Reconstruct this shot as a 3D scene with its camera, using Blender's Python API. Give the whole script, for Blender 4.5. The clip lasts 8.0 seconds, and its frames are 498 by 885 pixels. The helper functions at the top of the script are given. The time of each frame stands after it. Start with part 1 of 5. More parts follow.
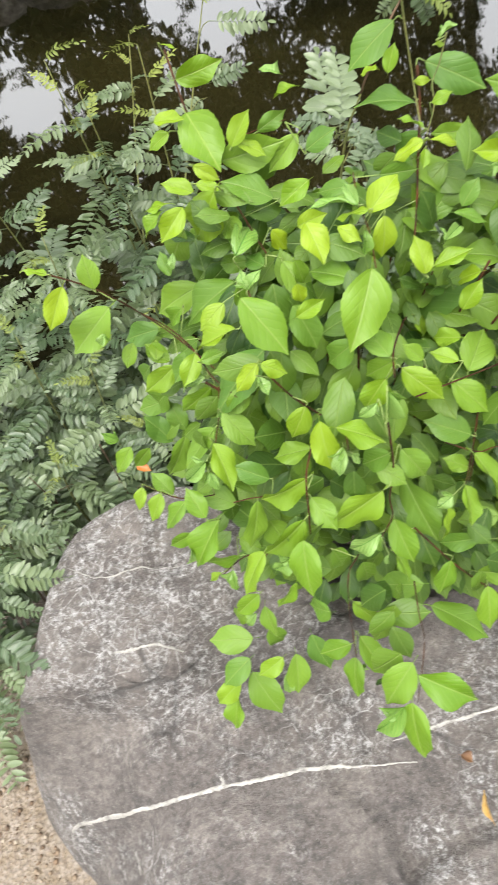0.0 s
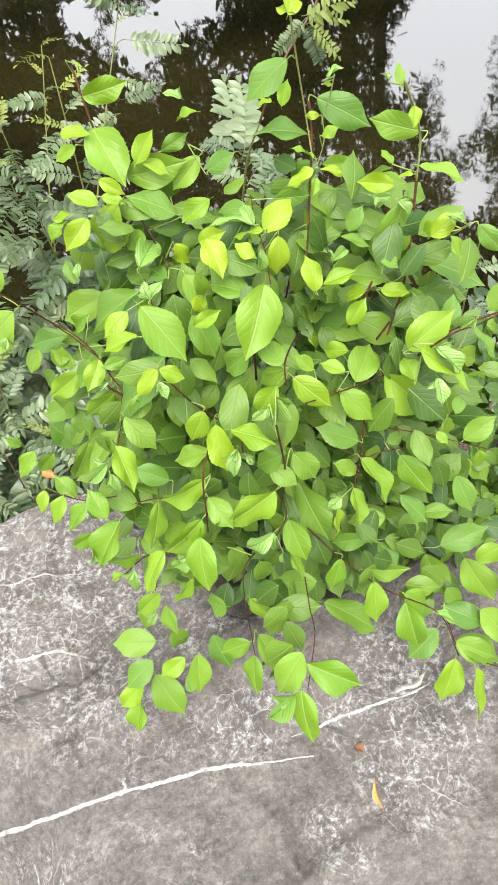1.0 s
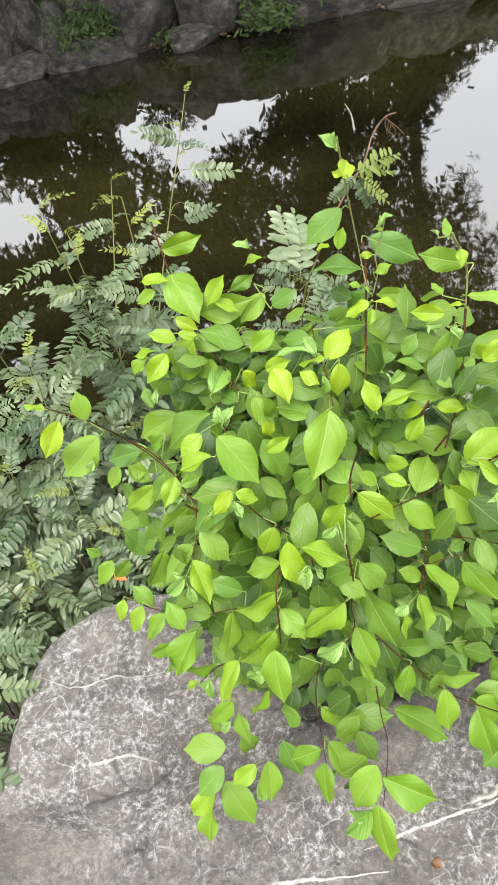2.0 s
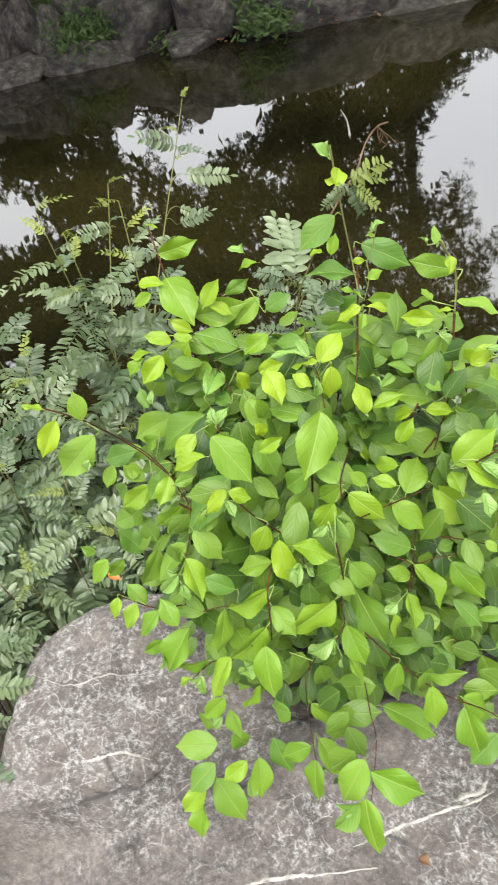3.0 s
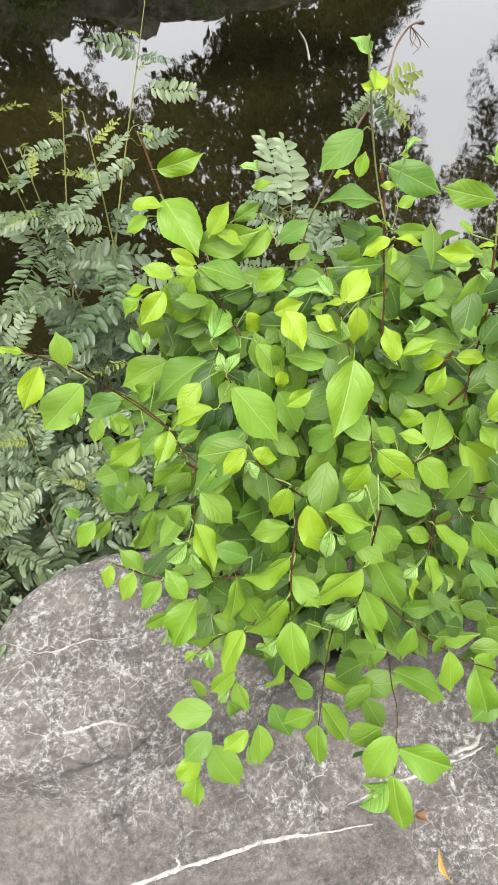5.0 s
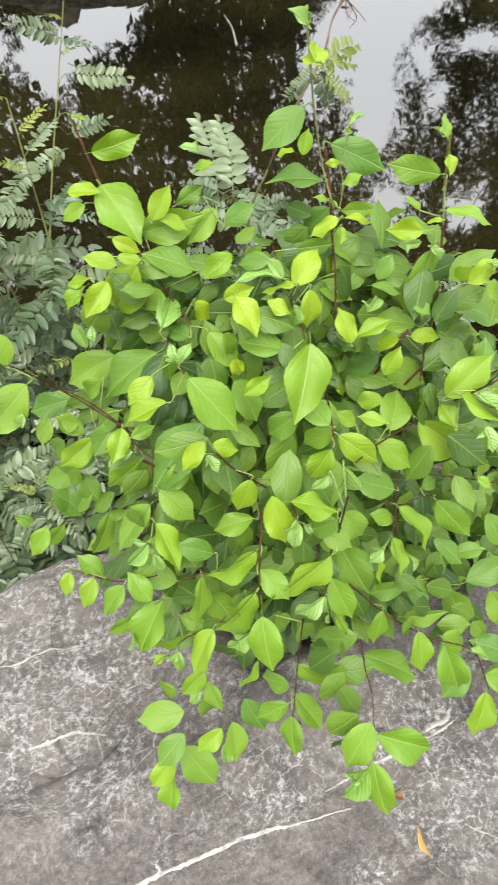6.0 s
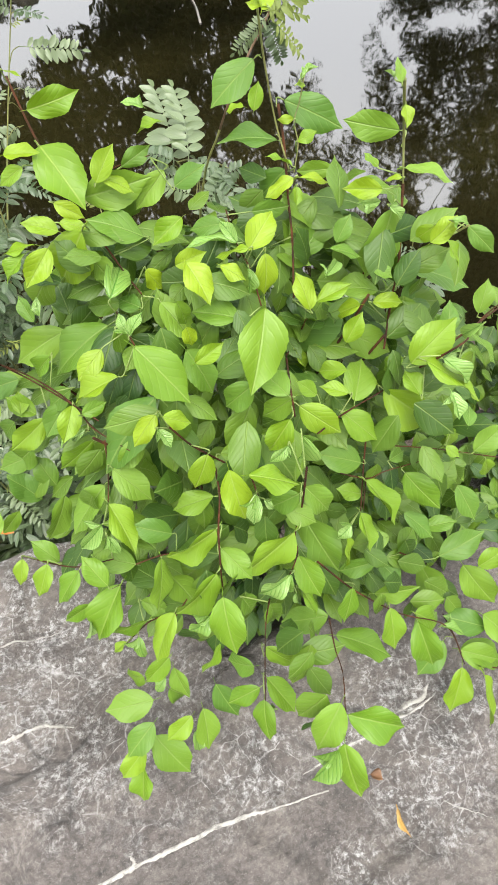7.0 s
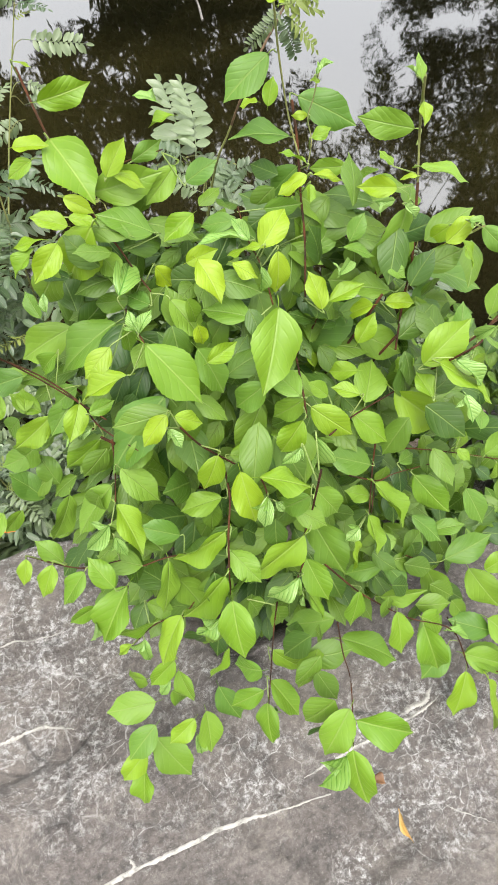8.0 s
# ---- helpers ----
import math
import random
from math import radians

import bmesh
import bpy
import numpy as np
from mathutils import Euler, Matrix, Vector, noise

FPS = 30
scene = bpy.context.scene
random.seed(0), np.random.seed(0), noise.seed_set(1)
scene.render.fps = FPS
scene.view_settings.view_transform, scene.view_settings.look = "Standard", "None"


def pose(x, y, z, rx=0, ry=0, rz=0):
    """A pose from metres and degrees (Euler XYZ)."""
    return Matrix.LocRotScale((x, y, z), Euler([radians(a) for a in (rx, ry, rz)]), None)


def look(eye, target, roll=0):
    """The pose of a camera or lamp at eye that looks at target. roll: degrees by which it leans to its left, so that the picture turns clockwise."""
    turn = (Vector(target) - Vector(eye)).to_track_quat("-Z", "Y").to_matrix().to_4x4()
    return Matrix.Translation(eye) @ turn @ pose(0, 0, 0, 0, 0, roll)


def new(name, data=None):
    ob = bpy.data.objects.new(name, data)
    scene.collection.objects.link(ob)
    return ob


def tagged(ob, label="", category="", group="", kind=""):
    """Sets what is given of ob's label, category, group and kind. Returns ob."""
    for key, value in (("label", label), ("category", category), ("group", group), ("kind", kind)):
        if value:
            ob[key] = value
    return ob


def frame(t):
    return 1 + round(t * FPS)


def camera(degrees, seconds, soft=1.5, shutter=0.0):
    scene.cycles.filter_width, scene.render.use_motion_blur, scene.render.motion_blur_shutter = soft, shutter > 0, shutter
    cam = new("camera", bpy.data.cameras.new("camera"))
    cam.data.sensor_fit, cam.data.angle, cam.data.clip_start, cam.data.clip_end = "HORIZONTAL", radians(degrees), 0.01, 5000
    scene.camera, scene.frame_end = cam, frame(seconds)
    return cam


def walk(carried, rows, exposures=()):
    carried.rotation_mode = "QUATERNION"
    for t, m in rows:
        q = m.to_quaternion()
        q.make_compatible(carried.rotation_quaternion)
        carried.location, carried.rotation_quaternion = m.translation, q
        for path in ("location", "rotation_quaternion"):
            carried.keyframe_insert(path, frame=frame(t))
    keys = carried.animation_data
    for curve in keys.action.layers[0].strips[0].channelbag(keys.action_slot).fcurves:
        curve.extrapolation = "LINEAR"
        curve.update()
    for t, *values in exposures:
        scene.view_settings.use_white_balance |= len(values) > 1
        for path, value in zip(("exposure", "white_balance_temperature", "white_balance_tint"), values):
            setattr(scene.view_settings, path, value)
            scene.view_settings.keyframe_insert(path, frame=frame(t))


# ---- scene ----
cam = camera(42.13, 8.0, 1.1, 0.3)
PATH = [
    (0, (0.0000, -0.0000, 1.5800), (-0.0000, 1.2036, -0.0173), -19.00),
    (0.5, (0.0196, -0.0165, 1.5940), (0.2187, 1.1607, -0.0106), -9.73),
    (1, (0.0118, -0.0410, 1.6003), (0.2726, 1.1230, -0.0050), -8.40),
    (1.5, (0.0131, -0.0449, 1.6239), (0.2408, 1.2097, 0.0831), -11.71),
    (1.7, (0.0031, -0.0358, 1.6558), (0.1998, 1.3193, 0.1980), -13.14),
    (2.8, (-0.0065, -0.0467, 1.6860), (0.1872, 1.3549, 0.2726), -13.18),
    (3, (-0.0044, -0.0511, 1.6843), (0.2104, 1.3343, 0.2580), -12.19),
    (3.5, (0.0009, -0.0407, 1.6711), (0.3681, 1.2258, 0.1674), -5.90),
    (4, (-0.0446, 0.0147, 1.6521), (0.2880, 1.2436, 0.1096), -5.89),
    (4.5, (-0.0632, 0.0460, 1.6394), (0.2825, 1.2553, 0.0844), -6.54),
    (4.7, (-0.0658, 0.0483, 1.6367), (0.2557, 1.2604, 0.0786), -7.30),
    (5.8, (-0.0824, 0.0762, 1.6116), (0.2915, 1.2239, 0.0170), -8.00),
    (6, (-0.0760, 0.0746, 1.6112), (0.3800, 1.1941, 0.0179), -5.29),
    (6.5, (-0.0541, 0.0630, 1.5978), (0.4510, 1.1431, -0.0079), -3.76),
    (7, (-0.0524, 0.0716, 1.5722), (0.4436, 1.1362, -0.0466), -4.73),
    (7.5, (-0.0548, 0.0809, 1.5668), (0.4321, 1.1650, -0.0418), -5.45),
    (8, (-0.0626, 0.0871, 1.5655), (0.4439, 1.1413, -0.0569), -3.56),
]
EXPOSURES = [(0.0, 1.00), (0.5, 1.23), (1.0, 1.28), (1.7, 1.19), (2.8, 1.02), (3.5, 1.04), (4.5, 1.05), (6.0, 1.03), (8.0, 1.03)]
walk(cam, [(t, look(eye, target, roll)) for t, eye, target, roll in PATH], EXPOSURES)

# ---- world, sun ----
world = bpy.data.worlds.new("sky")
scene.world = world
world.use_nodes = True
wn, wl = world.node_tree.nodes, world.node_tree.links
wn.clear()
sky = wn.new("ShaderNodeTexSky")
sky.sky_type, sky.sun_disc = "NISHITA", False
sky.sun_elevation, sky.sun_rotation = radians(66), radians(200)
sky.air_density, sky.dust_density, sky.ozone_density = 1.0, 4.0, 1.0
cloud = wn.new("ShaderNodeMix")
cloud.data_type = "RGBA"
cloud.inputs[0].default_value = 0.82
up = wn.new("ShaderNodeSeparateXYZ")
wl.new(wn.new("ShaderNodeTexCoord").outputs["Generated"], up.inputs[0])
rise = wn.new("ShaderNodeMapRange")
rise.inputs["To Min"].default_value, rise.inputs["To Max"].default_value = 0.40, 1.60
wl.new(up.outputs["Z"], rise.inputs["Value"])
grey = wn.new("ShaderNodeVectorMath")
grey.operation = "SCALE"
grey.inputs[0].default_value = (12.0, 12.05, 12.25)
wl.new(rise.outputs[0], grey.inputs["Scale"])
wl.new(grey.outputs[0], cloud.inputs[7])
wl.new(sky.outputs[0], cloud.inputs[6])
bg = wn.new("ShaderNodeBackground")
bg.inputs[1].default_value = 0.15
wl.new(cloud.outputs[2], bg.inputs[0])
wl.new(bg.outputs[0], wn.new("ShaderNodeOutputWorld").inputs[0])

sun = new("sun", bpy.data.lights.new("sun", "SUN"))
sun.data.energy, sun.data.angle, sun.data.color = 2.2, radians(32), (1.0, 0.965, 0.87)
sun.matrix_world = look((-1.2, -2.6, 8.0), (0.2, 0.6, 0.6))


# ---- materials ----
class Mat:
    """A node material with short ways to wire it."""

    def __init__(self, name):
        self.m = bpy.data.materials.new(name)
        self.m.use_nodes = True
        self.n, self.l = self.m.node_tree.nodes, self.m.node_tree.links
        self.bsdf = self.n["Principled BSDF"]
        self.out = self.n["Material Output"]

    def node(self, kind, ins=None, **props):
        nd = self.n.new(kind)
        for key, value in props.items():
            setattr(nd, key, value)
        for key, value in (ins or {}).items():
            self.put(nd.inputs[key], value)
        return nd

    def put(self, socket, value):
        if isinstance(value, bpy.types.NodeSocket):
            self.l.new(value, socket)
        else:
            socket.default_value = value

    def coord(self, kind="Object"):
        return self.node("ShaderNodeTexCoord").outputs[kind]

    def noise(self, vec, scale, detail=6.0, rough=0.6, distort=0.0):
        return self.node("ShaderNodeTexNoise", {"Vector": vec, "Scale": scale, "Detail": detail, "Roughness": rough, "Distortion": distort}).outputs[0]

    def ramp(self, fac, stops):
        nd = self.node("ShaderNodeValToRGB", {0: fac})
        while len(nd.color_ramp.elements) < len(stops):
            nd.color_ramp.elements.new(0.5)
        for el, (pos, col) in zip(nd.color_ramp.elements, stops):
            el.position = pos
            el.color = (*col, 1) if isinstance(col, tuple) else (col, col, col, 1)
        return nd.outputs[0]

    def math(self, op, a, b=0.0, c=0.0):
        return self.node("ShaderNodeMath", {0: a, 1: b, 2: c}, operation=op).outputs[0]

    def mix(self, fac, a, b, blend="MIX"):
        nd = self.node("ShaderNodeMix", data_type="RGBA", blend_type=blend)
        self.put(nd.inputs[0], fac)
        self.put(nd.inputs[6], (*a, 1) if isinstance(a, tuple) else a)
        self.put(nd.inputs[7], (*b, 1) if isinstance(b, tuple) else b)
        return nd.outputs[2]

    def bump(self, height, strength, distance):
        return self.node("ShaderNodeBump", {"Height": height, "Strength": strength, "Distance": distance}).outputs[0]

    def set(self, **ins):
        for key, value in ins.items():
            name = key.replace("_", " ")
            self.put(self.bsdf.inputs[name], (*value, 1) if isinstance(value, tuple) and len(value) == 3 else value)
        return self


def leaf_material(name, dark, light, rib, through_light, rough, vein_depth, laterals=6.0, loose=False, crinkle=1.1, shine=0.30, relief=0.62, puffy=0.5, side_mix=0.24, show=0.7):
    """A leaf blade: lighter ribs that branch off the midrib, blotches, and light that shines through."""
    a = Mat(name)
    uv = a.node("ShaderNodeSeparateXYZ", {0: a.coord("UV")})
    across = a.math("ABSOLUTE", a.math("SUBTRACT", uv.outputs[0], 0.5))
    along = uv.outputs[1]
    mid = a.ramp(across, [(0.0, 1.0), (0.014, 0.7), (0.030, 0.0)])
    obj = a.coord("Object")
    sway = a.math("MULTIPLY_ADD", a.noise(obj, 3.5, 2.0), 0.14, along)
    phase = a.math("FRACT", a.math("MULTIPLY", a.math("SUBTRACT", sway, a.math("MULTIPLY", a.math("POWER", across, 1.25), 0.95)), laterals))
    side = a.ramp(a.math("ABSOLUTE", a.math("SUBTRACT", phase, 0.5)), [(0.0, 1.0), (0.05, 0.5), (0.12, 0.0)])
    veins = a.math("MAXIMUM", mid, a.math("MULTIPLY", side, side_mix))
    blotch = a.noise(obj, 3.0, 3.0)
    if loose:
        rnd = a.node("ShaderNodeNewGeometry").outputs["Random Per Island"]
    else:
        rnd = a.node("ShaderNodeObjectInfo").outputs["Random"]
    tone = a.math("MULTIPLY_ADD", a.math("SUBTRACT", blotch, 0.5), 0.5, rnd)
    base = a.mix(tone, dark, light)
    col = a.mix(a.math("MULTIPLY", veins, show), base, rib)
    puff = a.ramp(a.math("ABSOLUTE", a.math("SUBTRACT", phase, 0.5)), [(0.0, 0.0), (0.16, 0.75), (0.5, 1.0)])
    height = a.math("SUBTRACT", a.math("MULTIPLY", puff, puffy), a.math("MULTIPLY", mid, 1.2))
    if crinkle:
        height = a.math("ADD", height, a.math("MULTIPLY", a.noise(obj, 4.0, 2.0), crinkle))
    nrm = a.bump(height, relief, vein_depth * 0.018)
    a.set(Base_Color=col, Roughness=rough, Normal=nrm)
    a.bsdf.inputs["Specular IOR Level"].default_value = shine
    tr = a.node("ShaderNodeBsdfTranslucent", {0: a.mix(0.5, col, through_light)})
    sh = a.node("ShaderNodeMixShader", {0: 0.24})
    a.l.new(a.bsdf.outputs[0], sh.inputs[1])
    a.l.new(tr.outputs[0], sh.inputs[2])
    a.l.new(sh.outputs[0], a.out.inputs[0])
    return a.m


YOUNG = leaf_material("young_leaf", (0.100, 0.190, 0.008), (0.185, 0.270, 0.010), (0.22, 0.30, 0.06), (0.20, 0.32, 0.008), 0.42, 0.05)
GROWN = leaf_material("grown_leaf", (0.084, 0.170, 0.010), (0.150, 0.245, 0.013), (0.19, 0.27, 0.06), (0.16, 0.28, 0.010), 0.42, 0.05)
MATURE = leaf_material("mature_leaf", (0.062, 0.138, 0.016), (0.128, 0.222, 0.018), (0.17, 0.25, 0.06), (0.13, 0.25, 0.012), 0.45, 0.05)
OPENING = leaf_material("opening_leaf", (0.13, 0.24, 0.035), (0.21, 0.33, 0.09), (0.065, 0.20, 0.025), (0.22, 0.34, 0.05), 0.25, 0.08, 7.0, crinkle=0.8, shine=0.5, relief=0.7, puffy=0.6, side_mix=0.9, show=0.85)
# leaf green darkened: the shade inside the crown is put into the colour
INNER_SHADE = leaf_material("inner_leaf_shade_tone", (0.020, 0.056, 0.008), (0.104, 0.184, 0.016), (0.15, 0.22, 0.05), (0.12, 0.22, 0.012), 0.42, 0.05, loose=True)
LOCUST = leaf_material("pinnate_leaf", (0.046, 0.078, 0.034), (0.124, 0.165, 0.076), (0.16, 0.20, 0.10), (0.10, 0.16, 0.03), 0.36, 0.02, shine=0.6)
LOCUST_TIP = leaf_material("pinnate_tip", (0.10, 0.135, 0.025), (0.17, 0.20, 0.04), (0.20, 0.23, 0.08), (0.17, 0.22, 0.03), 0.42, 0.02)
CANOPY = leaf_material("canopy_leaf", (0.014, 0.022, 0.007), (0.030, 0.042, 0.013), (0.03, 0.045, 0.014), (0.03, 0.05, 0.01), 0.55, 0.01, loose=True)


def bark_material(name, a_col, b_col, scale, rough=0.7):
    a = Mat(name)
    v = a.coord("Object")
    n1, n2 = a.noise(v, scale, 5.0), a.noise(v, scale * 6, 4.0)
    a.set(Base_Color=a.mix(a.ramp(n1, [(0.35, 0.0), (0.65, 1.0)]), a_col, b_col), Roughness=rough, Normal=a.bump(n2, 0.5, 0.4 / scale))
    a.bsdf.inputs["Specular IOR Level"].default_value = 0.2
    return a.m


RED_TWIG = bark_material("red_brown_twig", (0.018, 0.009, 0.004), (0.072, 0.024, 0.008), 40, 0.85)
PETIOLE = bark_material("pale_green_stalk", (0.13, 0.19, 0.045), (0.20, 0.26, 0.08), 40, 0.5)
GREEN_TWIG = bark_material("green_twig", (0.10, 0.12, 0.035), (0.15, 0.15, 0.05), 40, 0.5)
BARK = bark_material("tree_bark", (0.05, 0.04, 0.03), (0.10, 0.085, 0.065), 6)
DRY_WOOD = bark_material("dry_twig", (0.06, 0.036, 0.022), (0.13, 0.085, 0.052), 60, 0.8)
PALE_STICK = bark_material("bleached_stick", (0.16, 0.15, 0.14), (0.26, 0.25, 0.23), 30, 0.6)


def limestone():
    a = Mat("veined_limestone")
    v = a.coord("Object")
    big = a.noise(v, 2.2, 4.0)
    mid = a.noise(v, 9.0, 8.0, 0.65)
    fine = a.noise(v, 90.0, 6.0, 0.7)
    grain = a.noise(v, 380.0, 3.0, 0.7)
    grey = a.ramp(a.math("MULTIPLY_ADD", a.math("SUBTRACT", fine, 0.5), 0.95, mid), [(0.25, (0.039, 0.033, 0.030)), (0.5, (0.098, 0.084, 0.076)), (0.78, (0.182, 0.158, 0.142))])
    warm = a.mix(a.ramp(big, [(0.45, 0.0), (0.68, 0.5)]), grey, (0.128, 0.112, 0.094))
    # hairline calcite: thin level lines of warped noise, thick only in patches
    warp = a.node("ShaderNodeVectorMath", {0: v, 1: a.node("ShaderNodeVectorMath", {0: a.node("ShaderNodeTexNoise", {"Vector": v, "Scale": 7.0, "Detail": 5.0}).outputs[1], "Scale": 0.10}, operation="SCALE").outputs[0]}, operation="ADD").outputs[0]
    patch = a.math("MULTIPLY", a.ramp(a.noise(v, 5.0, 4.0), [(0.48, 0.0), (0.62, 1.0)]), 0.42)
    for px, py, pz, pr in ((-0.29, 0.60, 0.50, 0.34), (-0.26, 0.48, 0.47, 0.24), (0.31, 0.21, 0.33, 0.17), (0.25, 0.10, 0.34, 0.13), (0.0, 0.27, 0.34, 0.10), (0.08, 0.05, 0.33, 0.08), (-0.41, 0.45, 0.45, 0.09)):
        gap = a.node("ShaderNodeVectorMath", {0: v, 1: (px, py, pz)}, operation="DISTANCE").outputs["Value"]
        patch = a.math("MAXIMUM", patch, a.math("SUBTRACT", 1.0, a.math("DIVIDE", gap, pr)))

    def hair(scale, width):
        n = a.math("ABSOLUTE", a.math("SUBTRACT", a.noise(warp, scale, 4.0, 0.6), 0.5))
        return a.ramp(n, [(0.0, 1.0), (width * 0.5, 0.7), (width, 0.0)])

    kink = a.node("ShaderNodeVectorMath", {0: v, 1: a.node("ShaderNodeVectorMath", {0: a.node("ShaderNodeTexNoise", {"Vector": v, "Scale": 22.0, "Detail": 4.0}).outputs[1], "Scale": 0.022}, operation="SCALE").outputs[0]}, operation="ADD").outputs[0]

    def joint(scale, width):
        d = a.node("ShaderNodeTexVoronoi", {"Vector": kink, "Scale": scale}, feature="DISTANCE_TO_EDGE").outputs["Distance"]
        return a.ramp(d, [(0.0, 1.0), (width * 0.5, 0.6), (width, 0.0)])

    fade = a.ramp(a.noise(v, 13.0, 3.0), [(0.42, 0.0), (0.58, 1.0)])
    web = a.math("MAXIMUM", a.math("MULTIPLY", hair(6.5, 0.005), 0.4), a.math("MAXIMUM", a.math("MULTIPLY", joint(8.0, 0.012), 0.6), a.math("MULTIPLY", a.math("MAXIMUM", a.math("MULTIPLY", joint(24.0, 0.034), 0.8), a.math("MULTIPLY", hair(32.0, 0.010), 0.25)), fade)))
    crust = a.math("MULTIPLY", a.ramp(a.noise(kink, 95.0, 9.0, 0.8), [(0.47, 0.0), (0.57, 1.0)]), a.ramp(a.noise(kink, 22.0, 5.0, 0.65), [(0.43, 0.0), (0.53, 1.0)]))
    white = a.math("MULTIPLY", a.math("MAXIMUM", web, crust), a.math("MINIMUM", a.math("MULTIPLY_ADD", patch, 2.6, 0.06), 1.25))
    broken = a.math("MULTIPLY", white, a.ramp(fine, [(0.40, 0.1), (0.56, 1.0)]))
    col = a.mix(broken, warm, (0.44, 0.43, 0.42))
    col = a.mix(a.ramp(grain, [(0.58, 0.0), (0.68, 0.5)]), col, (0.036, 0.030, 0.025))
    col = a.mix(a.ramp(a.noise(v, 210.0, 4.0, 0.75), [(0.56, 0.0), (0.66, 0.5)]), col, (0.25, 0.235, 0.215))
    crack = a.node("ShaderNodeTexVoronoi", {"Vector": warp, "Scale": 4.2}, feature="DISTANCE_TO_EDGE").outputs["Distance"]
    split = a.math("MULTIPLY", a.ramp(crack, [(0.0, 1.0), (0.012, 0.6), (0.03, 0.0)]), a.ramp(a.noise(v, 5.0, 3.0), [(0.5, 0.0), (0.62, 1.0)]))
    col = a.mix(a.math("MULTIPLY", split, 0.65), col, (0.025, 0.024, 0.023))
    flake = a.node("ShaderNodeTexNoise", {"Vector": a.node("ShaderNodeVectorMath", {0: warp, 1: (1.0, 2.6, 1.0)}, operation="MULTIPLY").outputs[0], "Scale": 26.0, "Detail": 8.0, "Roughness": 0.78}).outputs[0]
    col = a.mix(a.ramp(flake, [(0.40, 0.45), (0.52, 0.0)]), col, (0.040, 0.038, 0.036))
    col = a.mix(a.ramp(flake, [(0.56, 0.0), (0.72, 0.5)]), col, (0.21, 0.20, 0.185))
    mid = a.math("SUBTRACT", a.math("ADD", mid, a.math("MULTIPLY", flake, 0.5)), a.math("MULTIPLY", split, 0.4))
    h = a.math("ADD", a.math("MULTIPLY", mid, 1.0), a.math("ADD", a.math("MULTIPLY", fine, 0.32), a.math("MULTIPLY", broken, 0.08)))
    a.set(Base_Color=col, Roughness=a.ramp(mid, [(0.3, 0.60), (0.7, 0.85)]), Normal=a.bump(h, 0.9, 0.022))
    return a.m


def calcite():
    a = Mat("white_calcite")
    v = a.coord("Object")
    n = a.noise(v, 60.0, 6.0, 0.7)
    a.set(Base_Color=a.ramp(n, [(0.36, (0.10, 0.093, 0.085)), (0.48, (0.23, 0.22, 0.20)), (0.7, (0.34, 0.325, 0.30))]), Roughness=0.5, Normal=a.bump(n, 0.6, 0.004))
    return a.m


def bank_stone():
    a = Mat("bank_boulder")
    v = a.coord("Object")
    r = a.node("ShaderNodeObjectInfo").outputs["Random"]
    n1, n2 = a.noise(v, 4.0, 7.0, 0.65), a.noise(v, 30.0, 6.0, 0.7)
    col = a.ramp(a.math("MULTIPLY_ADD", a.math("SUBTRACT", r, 0.5), 0.25, n1), [(0.34, (0.020, 0.017, 0.015)), (0.5, (0.092, 0.081, 0.070)), (0.68, (0.24, 0.215, 0.185))])
    moss = a.ramp(a.noise(v, 2.3, 4.0), [(0.52, 0.0), (0.7, 0.6)])
    a.set(Base_Color=a.mix(moss, col, (0.04, 0.044, 0.018)), Roughness=0.8, Normal=a.bump(a.math("ADD", n1, a.math("MULTIPLY", n2, 0.5)), 1.0, 0.10))
    return a.m


def soil():
    a = Mat("gravelly_soil")
    v = a.coord("Object")
    n1, n2 = a.noise(v, 1.2, 6.0), a.noise(v, 45.0, 8.0, 0.75)
    cells = a.node("ShaderNodeTexVoronoi", {"Vector": v, "Scale": 110.0})
    earth = a.mix(a.ramp(n1, [(0.3, 0.0), (0.7, 1.0)]), (0.105, 0.072, 0.043), (0.155, 0.12, 0.08))
    grit = a.mix(a.ramp(n2, [(0.4, 0.0), (0.62, 0.8)]), earth, (0.25, 0.215, 0.18))
    dark = a.mix(a.ramp(cells.outputs["Distance"], [(0.0, 0.0), (0.55, 0.0), (0.75, 0.4)]), grit, (0.06, 0.042, 0.03))
    # earth turns darker along y, from 0.7 m to full at 1.4 m
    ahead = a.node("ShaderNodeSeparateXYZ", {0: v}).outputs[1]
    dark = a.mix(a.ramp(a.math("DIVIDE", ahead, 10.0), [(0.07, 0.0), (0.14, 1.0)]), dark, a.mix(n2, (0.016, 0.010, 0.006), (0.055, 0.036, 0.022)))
    a.set(Base_Color=dark, Roughness=0.9, Normal=a.bump(a.math("ADD", n2, cells.outputs["Distance"]), 0.8, 0.008))
    return a.m


